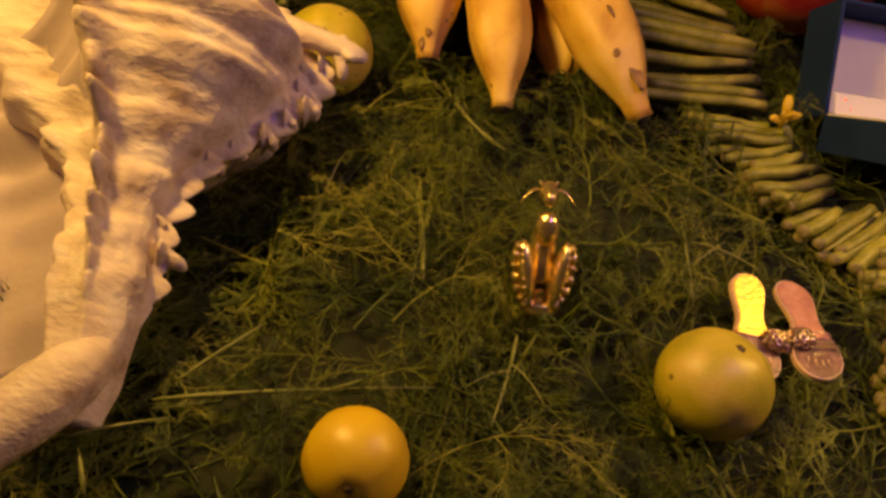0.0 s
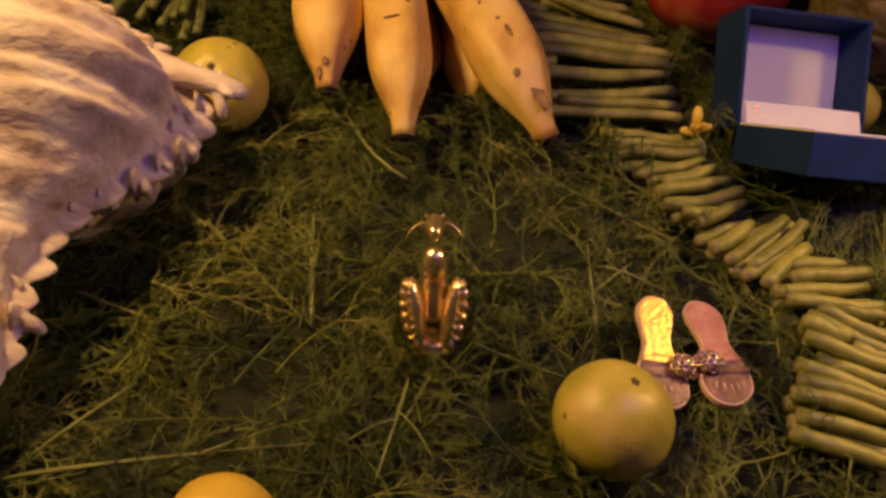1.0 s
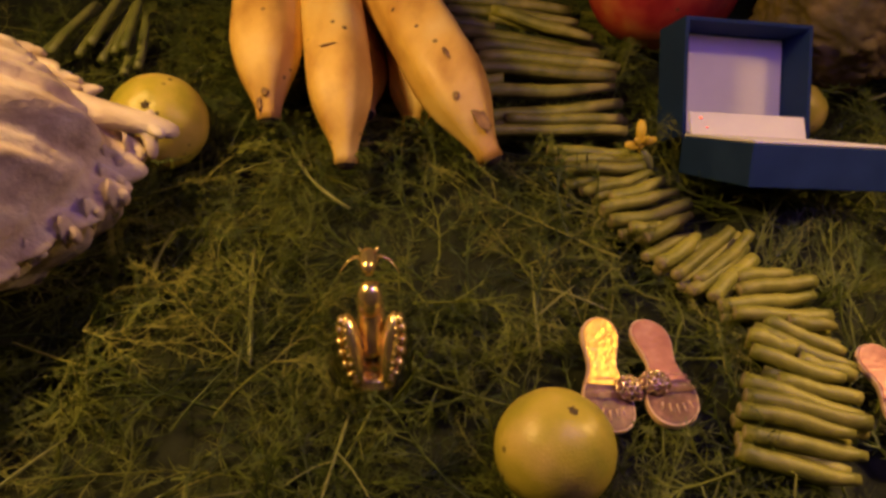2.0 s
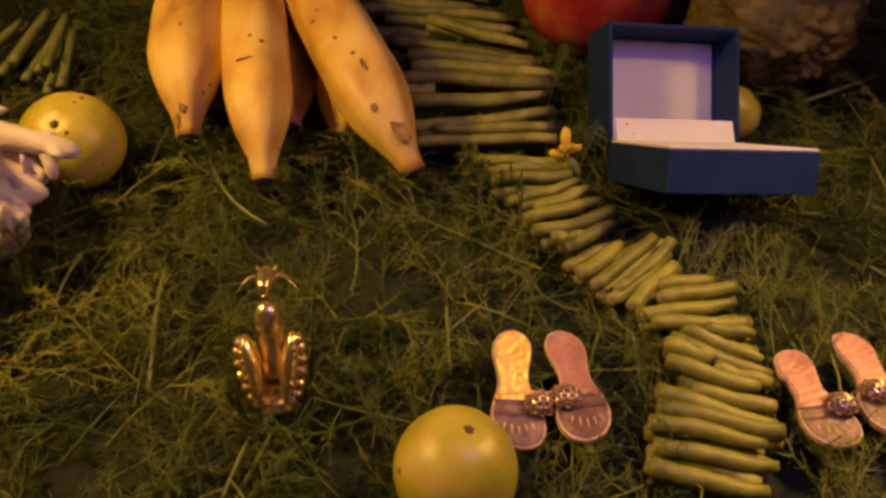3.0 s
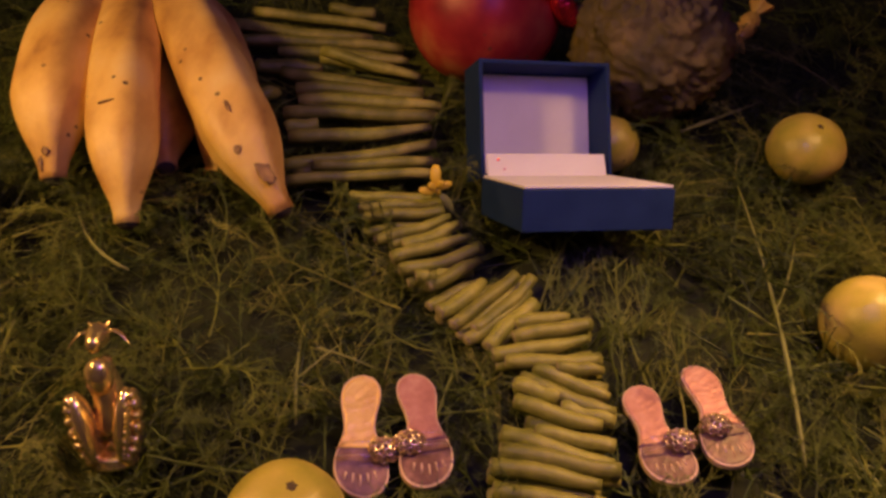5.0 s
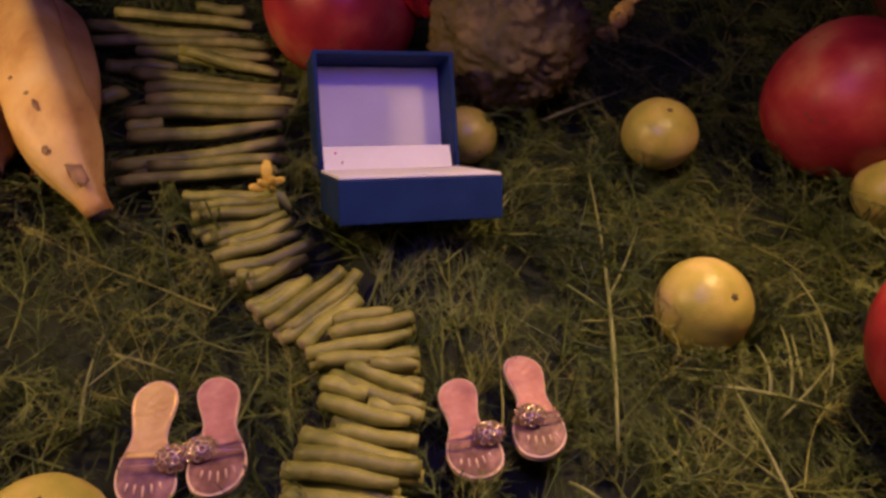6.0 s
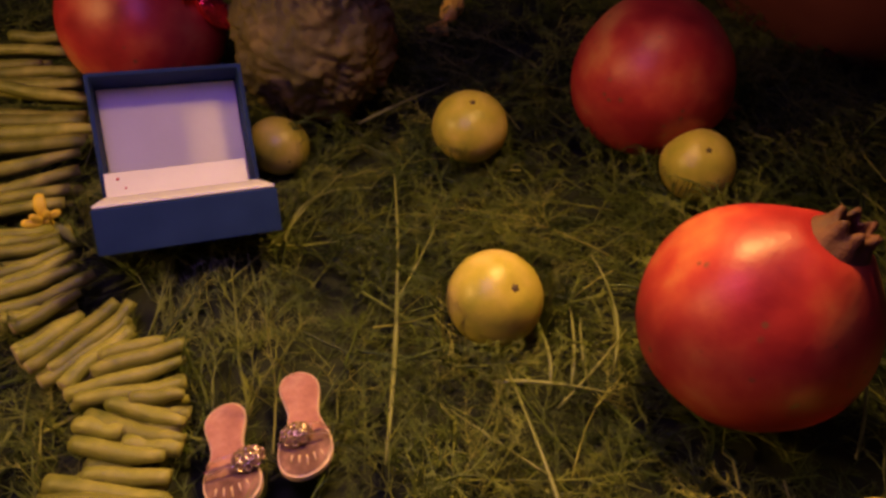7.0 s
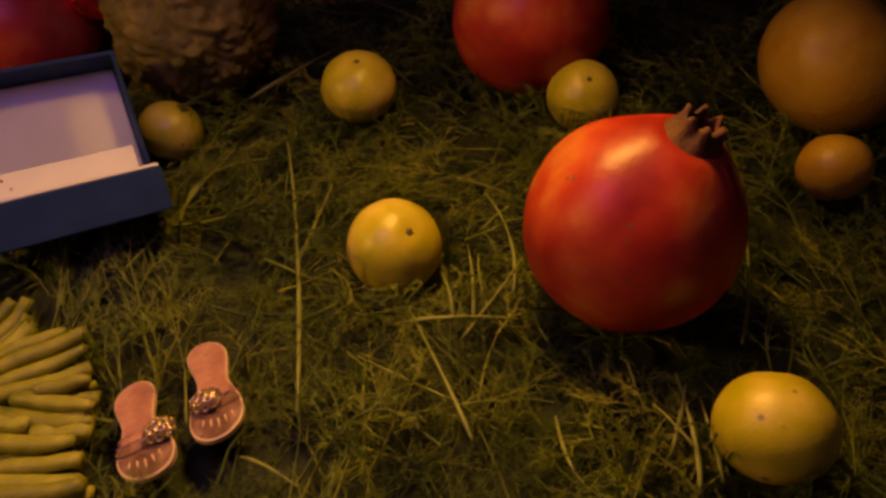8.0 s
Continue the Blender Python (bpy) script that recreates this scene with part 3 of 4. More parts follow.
def sandal(heel, toe, mat, label, side, offset, tilt=(0, 0), lift=0.0):
    h, t = Vector(heel), Vector(toe)
    mid, d = (h + t) / 2, (t - h)
    length, yaw = d.length, math.degrees(math.atan2(d.y, d.x)) - 90
    z = bed(mid.x, mid.y) + 0.0022 + lift
    s = thing("toy_sandal", label, "toy sandal", pose(mid.x, mid.y, z, tilt[0], tilt[1]) @ pose(0, 0, 0, 0, 0, yaw), "pairs of toy sandals")
    bend = side * 0.0016
    bm = bmesh.new()
    plate(bm, outline(length, 0.0), 0.0, 0.0024, bend)
    part("sole", bm, RIM, s, "pale glossy sole rim", False)
    bm = bmesh.new()
    plate(bm, cut(outline(length, -0.0006), -1, length * 0.12), 0.0018, 0.0029, bend)
    part("insole", bm, mat, s, "", False)
    bm = bmesh.new()
    plate(bm, cut(outline(length, -0.0006), length * 0.12, 1), 0.0018, 0.0027, bend)
    part("toe_pad", bm, TOE, s, "smoky see-through toe", False)
    # thin clear edges of the strap that arch over the toe
    for along in (0.60, 0.70):
        w = half_width(along) * 0.90
        bm = bmesh.new()
        arch = [Vector((-w * math.cos(math.pi * k / 12) + side * 0.0006, length * (along - 0.5), 0.0030 + 0.0034 * math.sin(math.pi * k / 12) ** 0.8)) for k in range(13)]
        tube(bm, arch, [0.00045] * 13, 8, up=Vector((0, 1, 0)))
        part("strap", bm, CLEAR, s, "thin clear strap edge over the toe")
    # a domed rosette of small pierced rings at the inner side of the strap
    spots = [(0.0, 0.0)] + [(0.0027, k * 60.0) for k in range(6)] + [(0.0050, k * 36.0 + 15) for k in range(10)]
    for rad, turn in spots:
        a = math.radians(turn)
        b = new("rosette_ring", ROSETTE_RING)
        b.parent = s
        tagged(b, "shiny pierced ring of the rosette")
        lean = rad / 0.0050 * 42
        b.matrix_basis = pose(side * offset + rad * math.cos(a), length * 0.15 + rad * 0.85 * math.sin(a), 0.0082 - 55 * rad ** 2 * 2, -lean * math.sin(a), lean * math.cos(a))
    bm = bmesh.new()
    bmesh.ops.create_uvsphere(bm, u_segments=18, v_segments=10, radius=1)
    for v in bm.verts:
        v.co = Vector((v.co.x * 0.0056, v.co.y * 0.0048, v.co.z * 0.0030)) * (1 + 0.10 * math.cos(6 * math.atan2(v.co.y, v.co.x)))
    dome = part("rosette", bm, TOE, s, "smoky domed base of the rosette")
    dome.matrix_basis = pose(side * offset, length * 0.15, 0.0046)
    # raised ribs on the toe
    for k in range(-2, 3):
        bm = bmesh.new()
        tube(bm, [Vector((k * 0.0026, length * (0.33 - 0.012 * abs(k)), 0.0029)), Vector((k * 0.0029, length * (0.41 - 0.025 * abs(k)), 0.0028))], [0.0004, 0.0003], 6)
        part("rib", bm, RIM, s)


# this sandal's gold is lamp glare put into the insole colour
sandal((-0.0092, -0.0265, 0), (-0.0030, -0.0745, 0), SOLE_GLARE, "toy sandal of clear plastic with rosette, warm lamp glare painted gold", -1, 0.0088, (9, 9), 0.001)
sandal((0.0140, -0.0215, 0), (0.0220, -0.0710, 0), SOLE, "pink toy sandal of clear plastic with rosette", 1, 0.0062)
sandal((0.1040, -0.0215, 0), (0.1125, -0.0665, 0), SOLE, "pink toy sandal beside the bean row", -1, 0.0072, (-3, -5))
sandal((0.1336, -0.0090, 0), (0.1373, -0.0580, 0), SOLE, "pink toy sandal tilted on the dill", 1, 0.0030, (-3, -4))


# ---- gilt winged cow figurine, one plain mesh ----
def figurine():
    bm = bmesh.new()
    V = Vector
    # ringed oval foot
    tube(bm, [V((0, 0.001, z)) for z in (0, 0.0012, 0.0020, 0.0030, 0.0038, 0.0050)], [0.0082, 0.0092, 0.0084, 0.0092, 0.0086, 0.0070], 28, 0.8, up=V((0, 1, 0)))
    # seated body, chest and neck
    tube(bm, bezier(((0, 0.003, 0.003), (0, 0.007, 0.016), (0, 0.000, 0.026), (0, -0.001, 0.037)), 14), [0.0060, 0.0070, 0.0076, 0.0078, 0.0076, 0.0071, 0.0066, 0.0063, 0.0061, 0.0058, 0.0052, 0.0045, 0.0040, 0.0036], 18)
    bmesh.ops.create_uvsphere(bm, u_segments=18, v_segments=12, radius=1.0, matrix=Matrix.Translation((0, -0.0050, 0.0318)) @ Matrix.Rotation(0.25, 4, "X") @ Matrix.Diagonal((0.0054, 0.0046, 0.0066, 1)))
    # head with muzzle, ears and short horns
    tube(bm, bezier(((0, 0.003, 0.0455), (0, -0.003, 0.0450), (0, -0.009, 0.0415)), 9), [0.0016, 0.0034, 0.0042, 0.0044, 0.0041, 0.0036, 0.0031, 0.0027, 0.0014], 14)
    for s in (-1, 1):
        tube(bm, bezier(((s * 0.0025, 0.000, 0.0450), (s * 0.0070, 0.000, 0.0480), (s * 0.0125, -0.002, 0.0400)), 8), [0.0010, 0.0015, 0.0017, 0.0016, 0.0014, 0.0011, 0.0007, 0.0002], 10, 0.4)
        tube(bm, bezier(((s * 0.002, 0.001, 0.047), (s * 0.0038, 0.001, 0.0480), (s * 0.0040, 0.001, 0.0492)), 6), [0.0011, 0.0010, 0.0009, 0.0007, 0.0005, 0.0002], 8)
        # folded wing: a leaf-shaped cupped blade, lobed on its outer edge, beaded along its inner one
        lean = Matrix.Rotation(s * 0.20, 4, "Y") @ Matrix.Rotation(0.12, 4, "X")
        wing = Matrix.Translation((s * 0.0072, -0.0045, 0.0150)) @ lean
        bmesh.ops.create_uvsphere(bm, u_segments=20, v_segments=14, radius=1.0, matrix=wing @ Matrix.Diagonal((0.0040, 0.0062, 0.0132, 1)))
        for k in range(7):
            a = radians(62 - 21 * k)
            p = wing @ V((s * 0.0050 * math.cos(a), 0.0005, 0.0122 * math.sin(a)))
            bmesh.ops.create_uvsphere(bm, u_segments=12, v_segments=8, radius=1.0, matrix=Matrix.Translation(p) @ Matrix.Diagonal((0.0021, 0.0036, 0.0022 + 0.0004 * math.sin(k * 2.3), 1)))
        for k in range(9):
            a = radians(58 - 14.5 * k)
            p = wing @ V((s * 0.0021 * math.cos(a), -0.0054 * math.cos(a) - 0.0003, 0.0122 * math.sin(a)))
            bmesh.ops.create_uvsphere(bm, u_segments=8, v_segments=6, radius=0.0007 + 0.0002 * math.sin(k * 1.7), matrix=Matrix.Translation(p))
    for v in bm.verts:
        v.co = Vector((v.co.x * 0.90, v.co.y, v.co.z * 1.08))
    ob = mesh_object("figurine", bm, GOLD)
    # it leans back into the herbs
    up = Vector((-0.007, 0.033, 0.042)).normalized()
    side = Vector((1, 0.10, 0)).cross(up).cross(up).normalized() * -1
    m = Matrix((side, up.cross(side), up)).transposed().to_4x4()
    ob.matrix_world = Matrix.Translation((-0.0920, -0.0670, bed(-0.0935, -0.067) + 0.0045)) @ m
    tagged(ob, "small gilt figurine of a seated winged cow", "figurine")


figurine()


# ---- sea shell ----
def sea_shell():
    foot, top = Vector((-0.2345, -0.160, 0.012)), Vector((-0.300, 0.078, 0.046))
    axis = (top - foot)
    length = axis.length
    zd = axis.normalized()
    xd = zd.cross(Vector((0, 0, 1))).normalized()
    yd = xd.cross(zd)
    sh = thing("sea_shell", "large spiny whelk shell, cream and lilac, lying on dill", "sea shell")

    def profile(s):
        keys = ((0, 0.008), (0.06, 0.012), (0.20, 0.016), (0.29, 0.015), (0.37, 0.020), (0.43, 0.030), (0.49, 0.045), (0.55, 0.059), (0.61, 0.067), (0.66, 0.064), (0.70, 0.053), (0.74, 0.046), (0.80, 0.042), (0.84, 0.033), (0.92, 0.021), (0.96, 0.013), (1.0, 0.004))
        for (a, ra), (b, rb) in zip(keys, keys[1:]):
            if s <= b:
                t = (s - a) / (b - a)
                t = t * t * (3 - 2 * t) * 0.5 + t * 0.5
                return ra + (rb - ra) * t
        return 0.004

    VARICES = (math.radians(-2), math.radians(99), math.radians(152), math.radians(215), math.radians(290))

    def surface(s, a, extra=0.0):
        r = profile(s)
        ridge = frill = 0.0
        for v in VARICES:
            dv = (a - v - 0.5 * (s - 0.6) + math.pi) % (2 * math.pi) - math.pi
            ridge += math.exp(-(dv / 0.16) ** 2)
            jag = dv + 0.05 * noise.noise(Vector((s * 22, v, 0)))
            comb = abs(math.sin(s * math.pi * 23 + 1.5 * noise.noise(Vector((s * 8, v, 3))))) ** 0.7
            frill += (0.012 if v < 0.1 else 0.016 if v < 1.8 else 0.006) * math.exp(-(jag / 0.085) ** 2) * (0.25 + 0.75 * comb) * (0.5 + 1.1 * abs(noise.noise(Vector((s * 13, v * 3, 7))))) * min(1, max(0, (s - 0.14) / 0.12))
        edge = abs((a - VARICES[0] - 0.5 * (s - 0.6) + math.pi) % (2 * math.pi) - math.pi)
        wave = 0.5 + 0.5 * math.sin(s * 2 * math.pi * 12 + 2.2 * math.sin(0.7 * a - 0.3) + 1.2 * noise.noise(Vector((s * 5, a * 0.7, 5))))
        cords = (wave ** 1.4 + 0.10 * math.sin(s * 230 + 2 * a)) * min(1, max(0.08, (edge - 0.22) / 0.35)) + 0.22 * noise.noise(Vector((s * 34, math.cos(a) * 5, math.sin(a) * 5)))
        r *= 1 + 0.10 * ridge + 0.105 * cords * min(1, max(0, s - 0.1) / 0.1) + 0.02 * noise.noise(Vector((s * 9, math.cos(a) * 2, math.sin(a) * 2)))
        # the mouth: a smooth hollow along the side that faces up and left
        dm = (a - math.radians(128) + math.pi) % (2 * math.pi) - math.pi
        mouth = math.exp(-(dm / 0.42) ** 4) * math.exp(-((s - 0.46) / 0.24) ** 4)
        r = r * (1 - 0.34 * mouth) + frill + extra
        return foot + zd * (s * length) + xd * (r * math.cos(a)) + yd * (r * 0.80 * math.sin(a)) + Vector((0, 0, 0.010 * math.sin(s * 3)))

    bm = bmesh.new()
    ns, na = 280, 260
    rings = [[bm.verts.new(surface(i / ns, 2 * math.pi * k / na)) for k in range(na)] for i in range(ns + 1)]
    for r0, r1 in zip(rings, rings[1:]):
        for k in range(na):
            bm.faces.new((r0[k], r0[(k + 1) % na], r1[(k + 1) % na], r1[k]))
    bm.faces.new(rings[0][::-1]), bm.faces.new(rings[-1])
    part("whorl", bm, SHELL, sh)
    # finger-like spines along the ridges
    for vi, v in enumerate(VARICES):
        for j in range(24):
            s = (0.25 if vi == 0 else 0.16) + (0.68 if vi == 0 else 0.76) * j / 23
            a = v + 0.5 * (s - 0.6) + random.uniform(-0.14, 0.14)
            if s < 0.72 and (vi > 0 or random.random() < 0.12):
                continue
            big = 0.013 * random.uniform(0.75, 1.1) if s > 0.72 else 0.0070 * random.uniform(0.6, 1.4)
            base = surface(s, a, -0.005)
            out = (surface(s, a, 0.01) - base).normalized()
            tilt = zd * random.uniform(-1.1, -0.1) + xd * random.uniform(-0.35, 0.35) + yd * random.uniform(-0.5, 0.3)
            pts = bezier((base, base + out * big * 0.65, base + out * big * 0.95 + tilt * big * 0.75), 8)
            w = (0.0032 if s > 0.72 else 0.0040) * random.uniform(0.7, 1.35)
            bm = bmesh.new()
            tube(bm, pts, [w * q for q in (2.0, 1.6, 1.25, 1.0, 0.92, 0.9, 0.82, 0.45)], 10, 0.5, up=zd)
            part("spine", bm, SHELL, sh)
    # the flared outer lip, a thick smooth sheet with a wavy edge
    bm = bmesh.new()
    ns2, nt = 60, 26
    sheets = []
    for layer in (0.0, -0.004):
        rows = []
        for i in range(ns2 + 1):
            s = 0.10 + 0.66 * i / ns2
            start = surface(s, math.radians(103), -0.006)
            row = []
            for k in range(nt + 1):
                t = k / nt
                reach = 0.105 * math.sin(math.pi * (0.16 + 0.74 * i / ns2)) ** 0.7
                wave = 0.0005 * math.sin(s * 95) * t + 0.002 * noise.noise(Vector((s * 14, t * 3, 0)))
                row.append(bm.verts.new(start - xd * (reach * t) - zd * (0.020 * t * t) + Vector((0, 0, -0.040 * math.sin(math.pi * min(1, t * 1.15)) ** 0.9 * min(1, start.z / 0.06) + 0.016 * t * min(1, start.z / 0.06) + wave + layer))))
            rows.append(row)
        sheets.append(rows)
    for rows in sheets:
        for r0, r1 in zip(rows, rows[1:]):
            for k in range(nt):
                bm.faces.new((r0[k], r0[k + 1], r1[k + 1], r1[k]))
    for k in range(nt):
        for i in (0, ns2):
            bm.faces.new((sheets[0][i][k], sheets[0][i][k + 1], sheets[1][i][k + 1], sheets[1][i][k]))
    for i in range(ns2):
        for k in (0, nt):
            bm.faces.new((sheets[0][i][k], sheets[0][i + 1][k], sheets[1][i + 1][k], sheets[1][i][k]))
    part("outer_lip", bm, SHELL_IN, sh, "smooth flared lip, its shade put into a greyed lilac")
    # the one long spine at the shoulder, forked at its end
    root = surface(0.69, math.radians(22), -0.006)
    tip = Vector((-0.187, 0.016, 0.050))
    for k, (dx, dy, dz) in enumerate(((0, 0, 0), (-0.008, -0.010, -0.006), (-0.012, 0.004, 0.006), (-0.004, -0.006, 0.002))):
        end = tip + Vector((dx, dy, dz))
        bm = bmesh.new()
        w = 0.0068 if k == 0 else 0.0036
        first = root if k == 0 else root.lerp(tip, 0.62)
        tube(bm, bezier((first, first.lerp(tip, 0.5) + Vector((0, -0.002, 0.004)), end + Vector((0, 0, 0.002)), end), 10), [w * q for q in (1.35, 1.15, 1.0, 0.9, 0.82, 0.78, 0.7, 0.6, 0.45, 0.2)], 12, 0.85)
        part("spine", bm, SHELL, sh)
    # the rolled lip by the canal
    bm = bmesh.new()
    pts = bezier(((-0.238, -0.132, 0.022), (-0.232, -0.142, 0.024), (-0.240, -0.158, 0.024), (-0.256, -0.178, 0.018), (-0.285, -0.205, 0.014)), 22)
    tube(bm, pts, [(0.0040 + 0.0085 * math.sin(min(1, t / 9) * 1.4)) * (1 + 0.08 * noise.noise(Vector((t * 0.7, 3, 0)))) for t in range(22)], 18, 0.85)
    part("lip", bm, SHELL, sh, "smooth rolled lip of the shell's mouth")


sea_shell()


# ---- wrapped sweets ----
def sweet(place, m, mat, label):
    s = thing("wrapped_sweet", label, "sweet", Matrix.Translation(place) @ m)
    bm = bmesh.new()
    bmesh.ops.create_uvsphere(bm, u_segments=20, v_segments=14, radius=1)
    for v in bm.verts:
        v.co = Vector((v.co.x * 0.014, v.co.y * 0.008, v.co.z * 0.007)) * (1 + 0.10 * noise.noise(v.co * 4))
    part("wrapper", bm, mat, s, "", False)
    for side in (-1, 1):
        bm = bmesh.new()
        rings = []
        for j in range(5):
            rings.append([bm.verts.new((side * (0.013 + 0.003 * j), (0.0022 + 0.0018 * j) * math.cos(a), (0.0014 + 0.0007 * j) * math.sin(a) + 0.0010 * j * math.sin(5 * a) / 4)) for a in [2 * math.pi * k / 18 for k in range(18)]])
        for r0, r1 in zip(rings, rings[1:]):
            for k in range(18):
                bm.faces.new((r0[k], r0[(k + 1) % 18], r1[(k + 1) % 18], r1[k]))
        bm.faces.new(rings[0]), bm.faces.new(rings[-1])
        part("twist", bm, mat, s, "", False)


sweet((0.246, 0.303, 0.016), pose(0, 0, 0, 0, -20, 55), FOIL_GOLD, "sweet in shiny gold foil on the dill")
sweet((0.093, 0.216, 0.058), pose(0, 0, 0, 20, 50, 20), FOIL_RED, "sweet in red foil between the fruits")


# ---- clay pot in the dark behind ----
def clay_pot():
    pot = thing("clay_pot", "dim red clay pot standing in the dark", "pot", Matrix.Translation((0.570, 0.310, -0.012)))
    bm = bmesh.new()
    prof = ((0.0, 0.0), (0.08, 0.0), (0.10, 0.01), (0.15, 0.08), (0.165, 0.14), (0.15, 0.20), (0.115, 0.235), (0.12, 0.26), (0.108, 0.262), (0.100, 0.235), (0.135, 0.20), (0.150, 0.14), (0.13, 0.08), (0.08, 0.02), (0.0, 0.018))
    n = 48
    rings = [[bm.verts.new((r * math.cos(2 * math.pi * k / n), r * math.sin(2 * math.pi * k / n), z)) for k in range(n)] for r, z in prof[1:-1]]
    for r0, r1 in zip(rings, rings[1:]):
        for k in range(n):
            bm.faces.new((r0[k], r0[(k + 1) % n], r1[(k + 1) % n], r1[k]))
    bm.faces.new(rings[0][::-1]), bm.faces.new(rings[-1])
    part("body", bm, CLAY, pot)


clay_pot()


# ---- bunch of cut stems in the dark behind the shell ----
def stem_bunch():
    s = thing("stem_bunch", "bunch of pale green cut herb stems in the shade", "herb bunch", Matrix.Translation((-0.292, 0.135, 0.0)))
    for k in range(11):
        bm = bmesh.new()
        x = -0.030 + 0.0062 * k + random.uniform(-0.002, 0.002)
        y = random.uniform(-0.012, 0.010)
        z = 0.004 + 0.005 * (k % 3)
        tube(bm, bezier(((x, y, z), (x * 0.9, y + 0.02, z + 0.004), (x * 0.6, y + 0.05, z + 0.006)), 8), [0.0026 * random.uniform(0.8, 1.2)] * 8, 8)
        part("stem", bm, STALK, s)


stem_bunch()

# ---- single dill stalks that stand out ----
def stalk(points, r, forks=()):
    s = thing("dill_stalk", "pale green dill stalk lying on the fronds", "herb stalk", Matrix(), "dill stalks")
    bm = bmesh.new()
    a, mid, b = (Vector((x, y, bed(x, y) + z + 0.002)) for x, y, z in points)
    pts = bezier((a, mid * 2 - (a + b) / 2, b), 14)
    tube(bm, pts, [r * min(1, 0.5 + i / 5) * (0.95 - 0.62 * (i / 13) ** 1.5) * (1 + 0.06 * math.sin(i * 2.1)) for i in range(14)], 8)
    part("stem", bm, STALK, s)
    for t, dx, dy in forks:
        bm = bmesh.new()
        p = pts[int(t * 13)]
        q = bezier((p, p + Vector((dx * 0.5, dy * 0.4, 0.004)), p + Vector((dx, dy, 0.002))), 8)
        tube(bm, q, [r * 0.6 * (1 - 0.07 * i) for i in range(8)], 6)
        part("branch", bm, STALK, s)


STALKS_EAST = (
    (((0.164, -0.056, 0.003), (0.177, 0.027, 0.007), (0.184, 0.110, 0.010)), 0.0012, ((0.50, 0.024, 0.046),)),
    (((0.222, -0.086, 0.005), (0.220, -0.063, 0.008), (0.216, -0.020, 0.007)), 0.0011, ((0.45, -0.030, 0.030),)),
    (((0.232, -0.030, 0.005), (0.234, -0.020, 0.009), (0.235, -0.005, 0.007)), 0.0011, ()),
    (((0.240, -0.032, 0.005), (0.246, -0.014, 0.009), (0.251, 0.009, 0.007)), 0.0010, ()),
    (((0.247, -0.034, 0.005), (0.249, -0.015, 0.009), (0.254, 0.002, 0.007)), 0.0008, ()),
    (((0.209, -0.026, 0.005), (0.231, -0.032, 0.009), (0.257, -0.039, 0.007)), 0.0011, ()),
    (((0.260, -0.025, 0.005), (0.270, 0.004, 0.009), (0.271, 0.041, 0.007)), 0.0010, ()),
)
STALKS_SOUTH = (
    (((0.254, -0.085, 0.005), (0.250, -0.106, 0.009), (0.254, -0.117, 0.007)), 0.0009, ()),
    (((0.337, -0.076, 0.005), (0.356, -0.051, 0.009), (0.378, -0.016, 0.007)), 0.0009, ()),
    (((0.288, -0.126, 0.005), (0.295, -0.109, 0.009), (0.304, -0.082, 0.007)), 0.0012, ((0.4, -0.006, 0.020),)),
    (((0.297, -0.126, 0.005), (0.300, -0.113, 0.009), (0.307, -0.094, 0.007)), 0.0009, ()),
    (((0.286, -0.111, 0.005), (0.295, -0.100, 0.009), (0.305, -0.088, 0.007)), 0.0011, ()),
    (((0.129, 0.062, 0.004), (0.142, 0.096, 0.008), (0.172, 0.104, 0.006)), 0.0009, ()),
    (((0.143, -0.068, 0.005), (0.152, -0.077, 0.009), (0.162, -0.088, 0.007)), 0.0008, ()),
)
STALKS_WEST = (
    (((-0.140, -0.065, 0.005), (-0.149, -0.029, 0.009), (-0.155, -0.004, 0.007)), 0.0012, ((0.55, -0.016, 0.012),)),
    (((-0.217, -0.142, 0.005), (-0.179, -0.131, 0.009), (-0.125, -0.114, 0.007)), 0.0010, ((0.7, 0.030, 0.018),)),
    (((-0.119, 0.029, 0.005), (-0.141, 0.044, 0.009), (-0.160, 0.076, 0.007)), 0.0011, ((0.6, -0.008, 0.012),)),
    (((-0.099, -0.082, 0.005), (-0.100, -0.100, 0.009), (-0.103, -0.125, 0.007)), 0.0008, ((0.5, 0.014, -0.016), (0.6, -0.014, -0.012))),
    (((-0.030, -0.049, 0.005), (-0.033, -0.026, 0.009), (-0.034, -0.002, 0.007)), 0.0008, ((0.4, 0.016, 0.018),)),
    (((-0.213, -0.133, 0.005), (-0.201, -0.118, 0.009), (-0.192, -0.102, 0.007)), 0.0008, ()),
    (((-0.194, -0.024, 0.005), (-0.193, -0.008, 0.009), (-0.191, 0.010, 0.007)), 0.0008, ()),
)
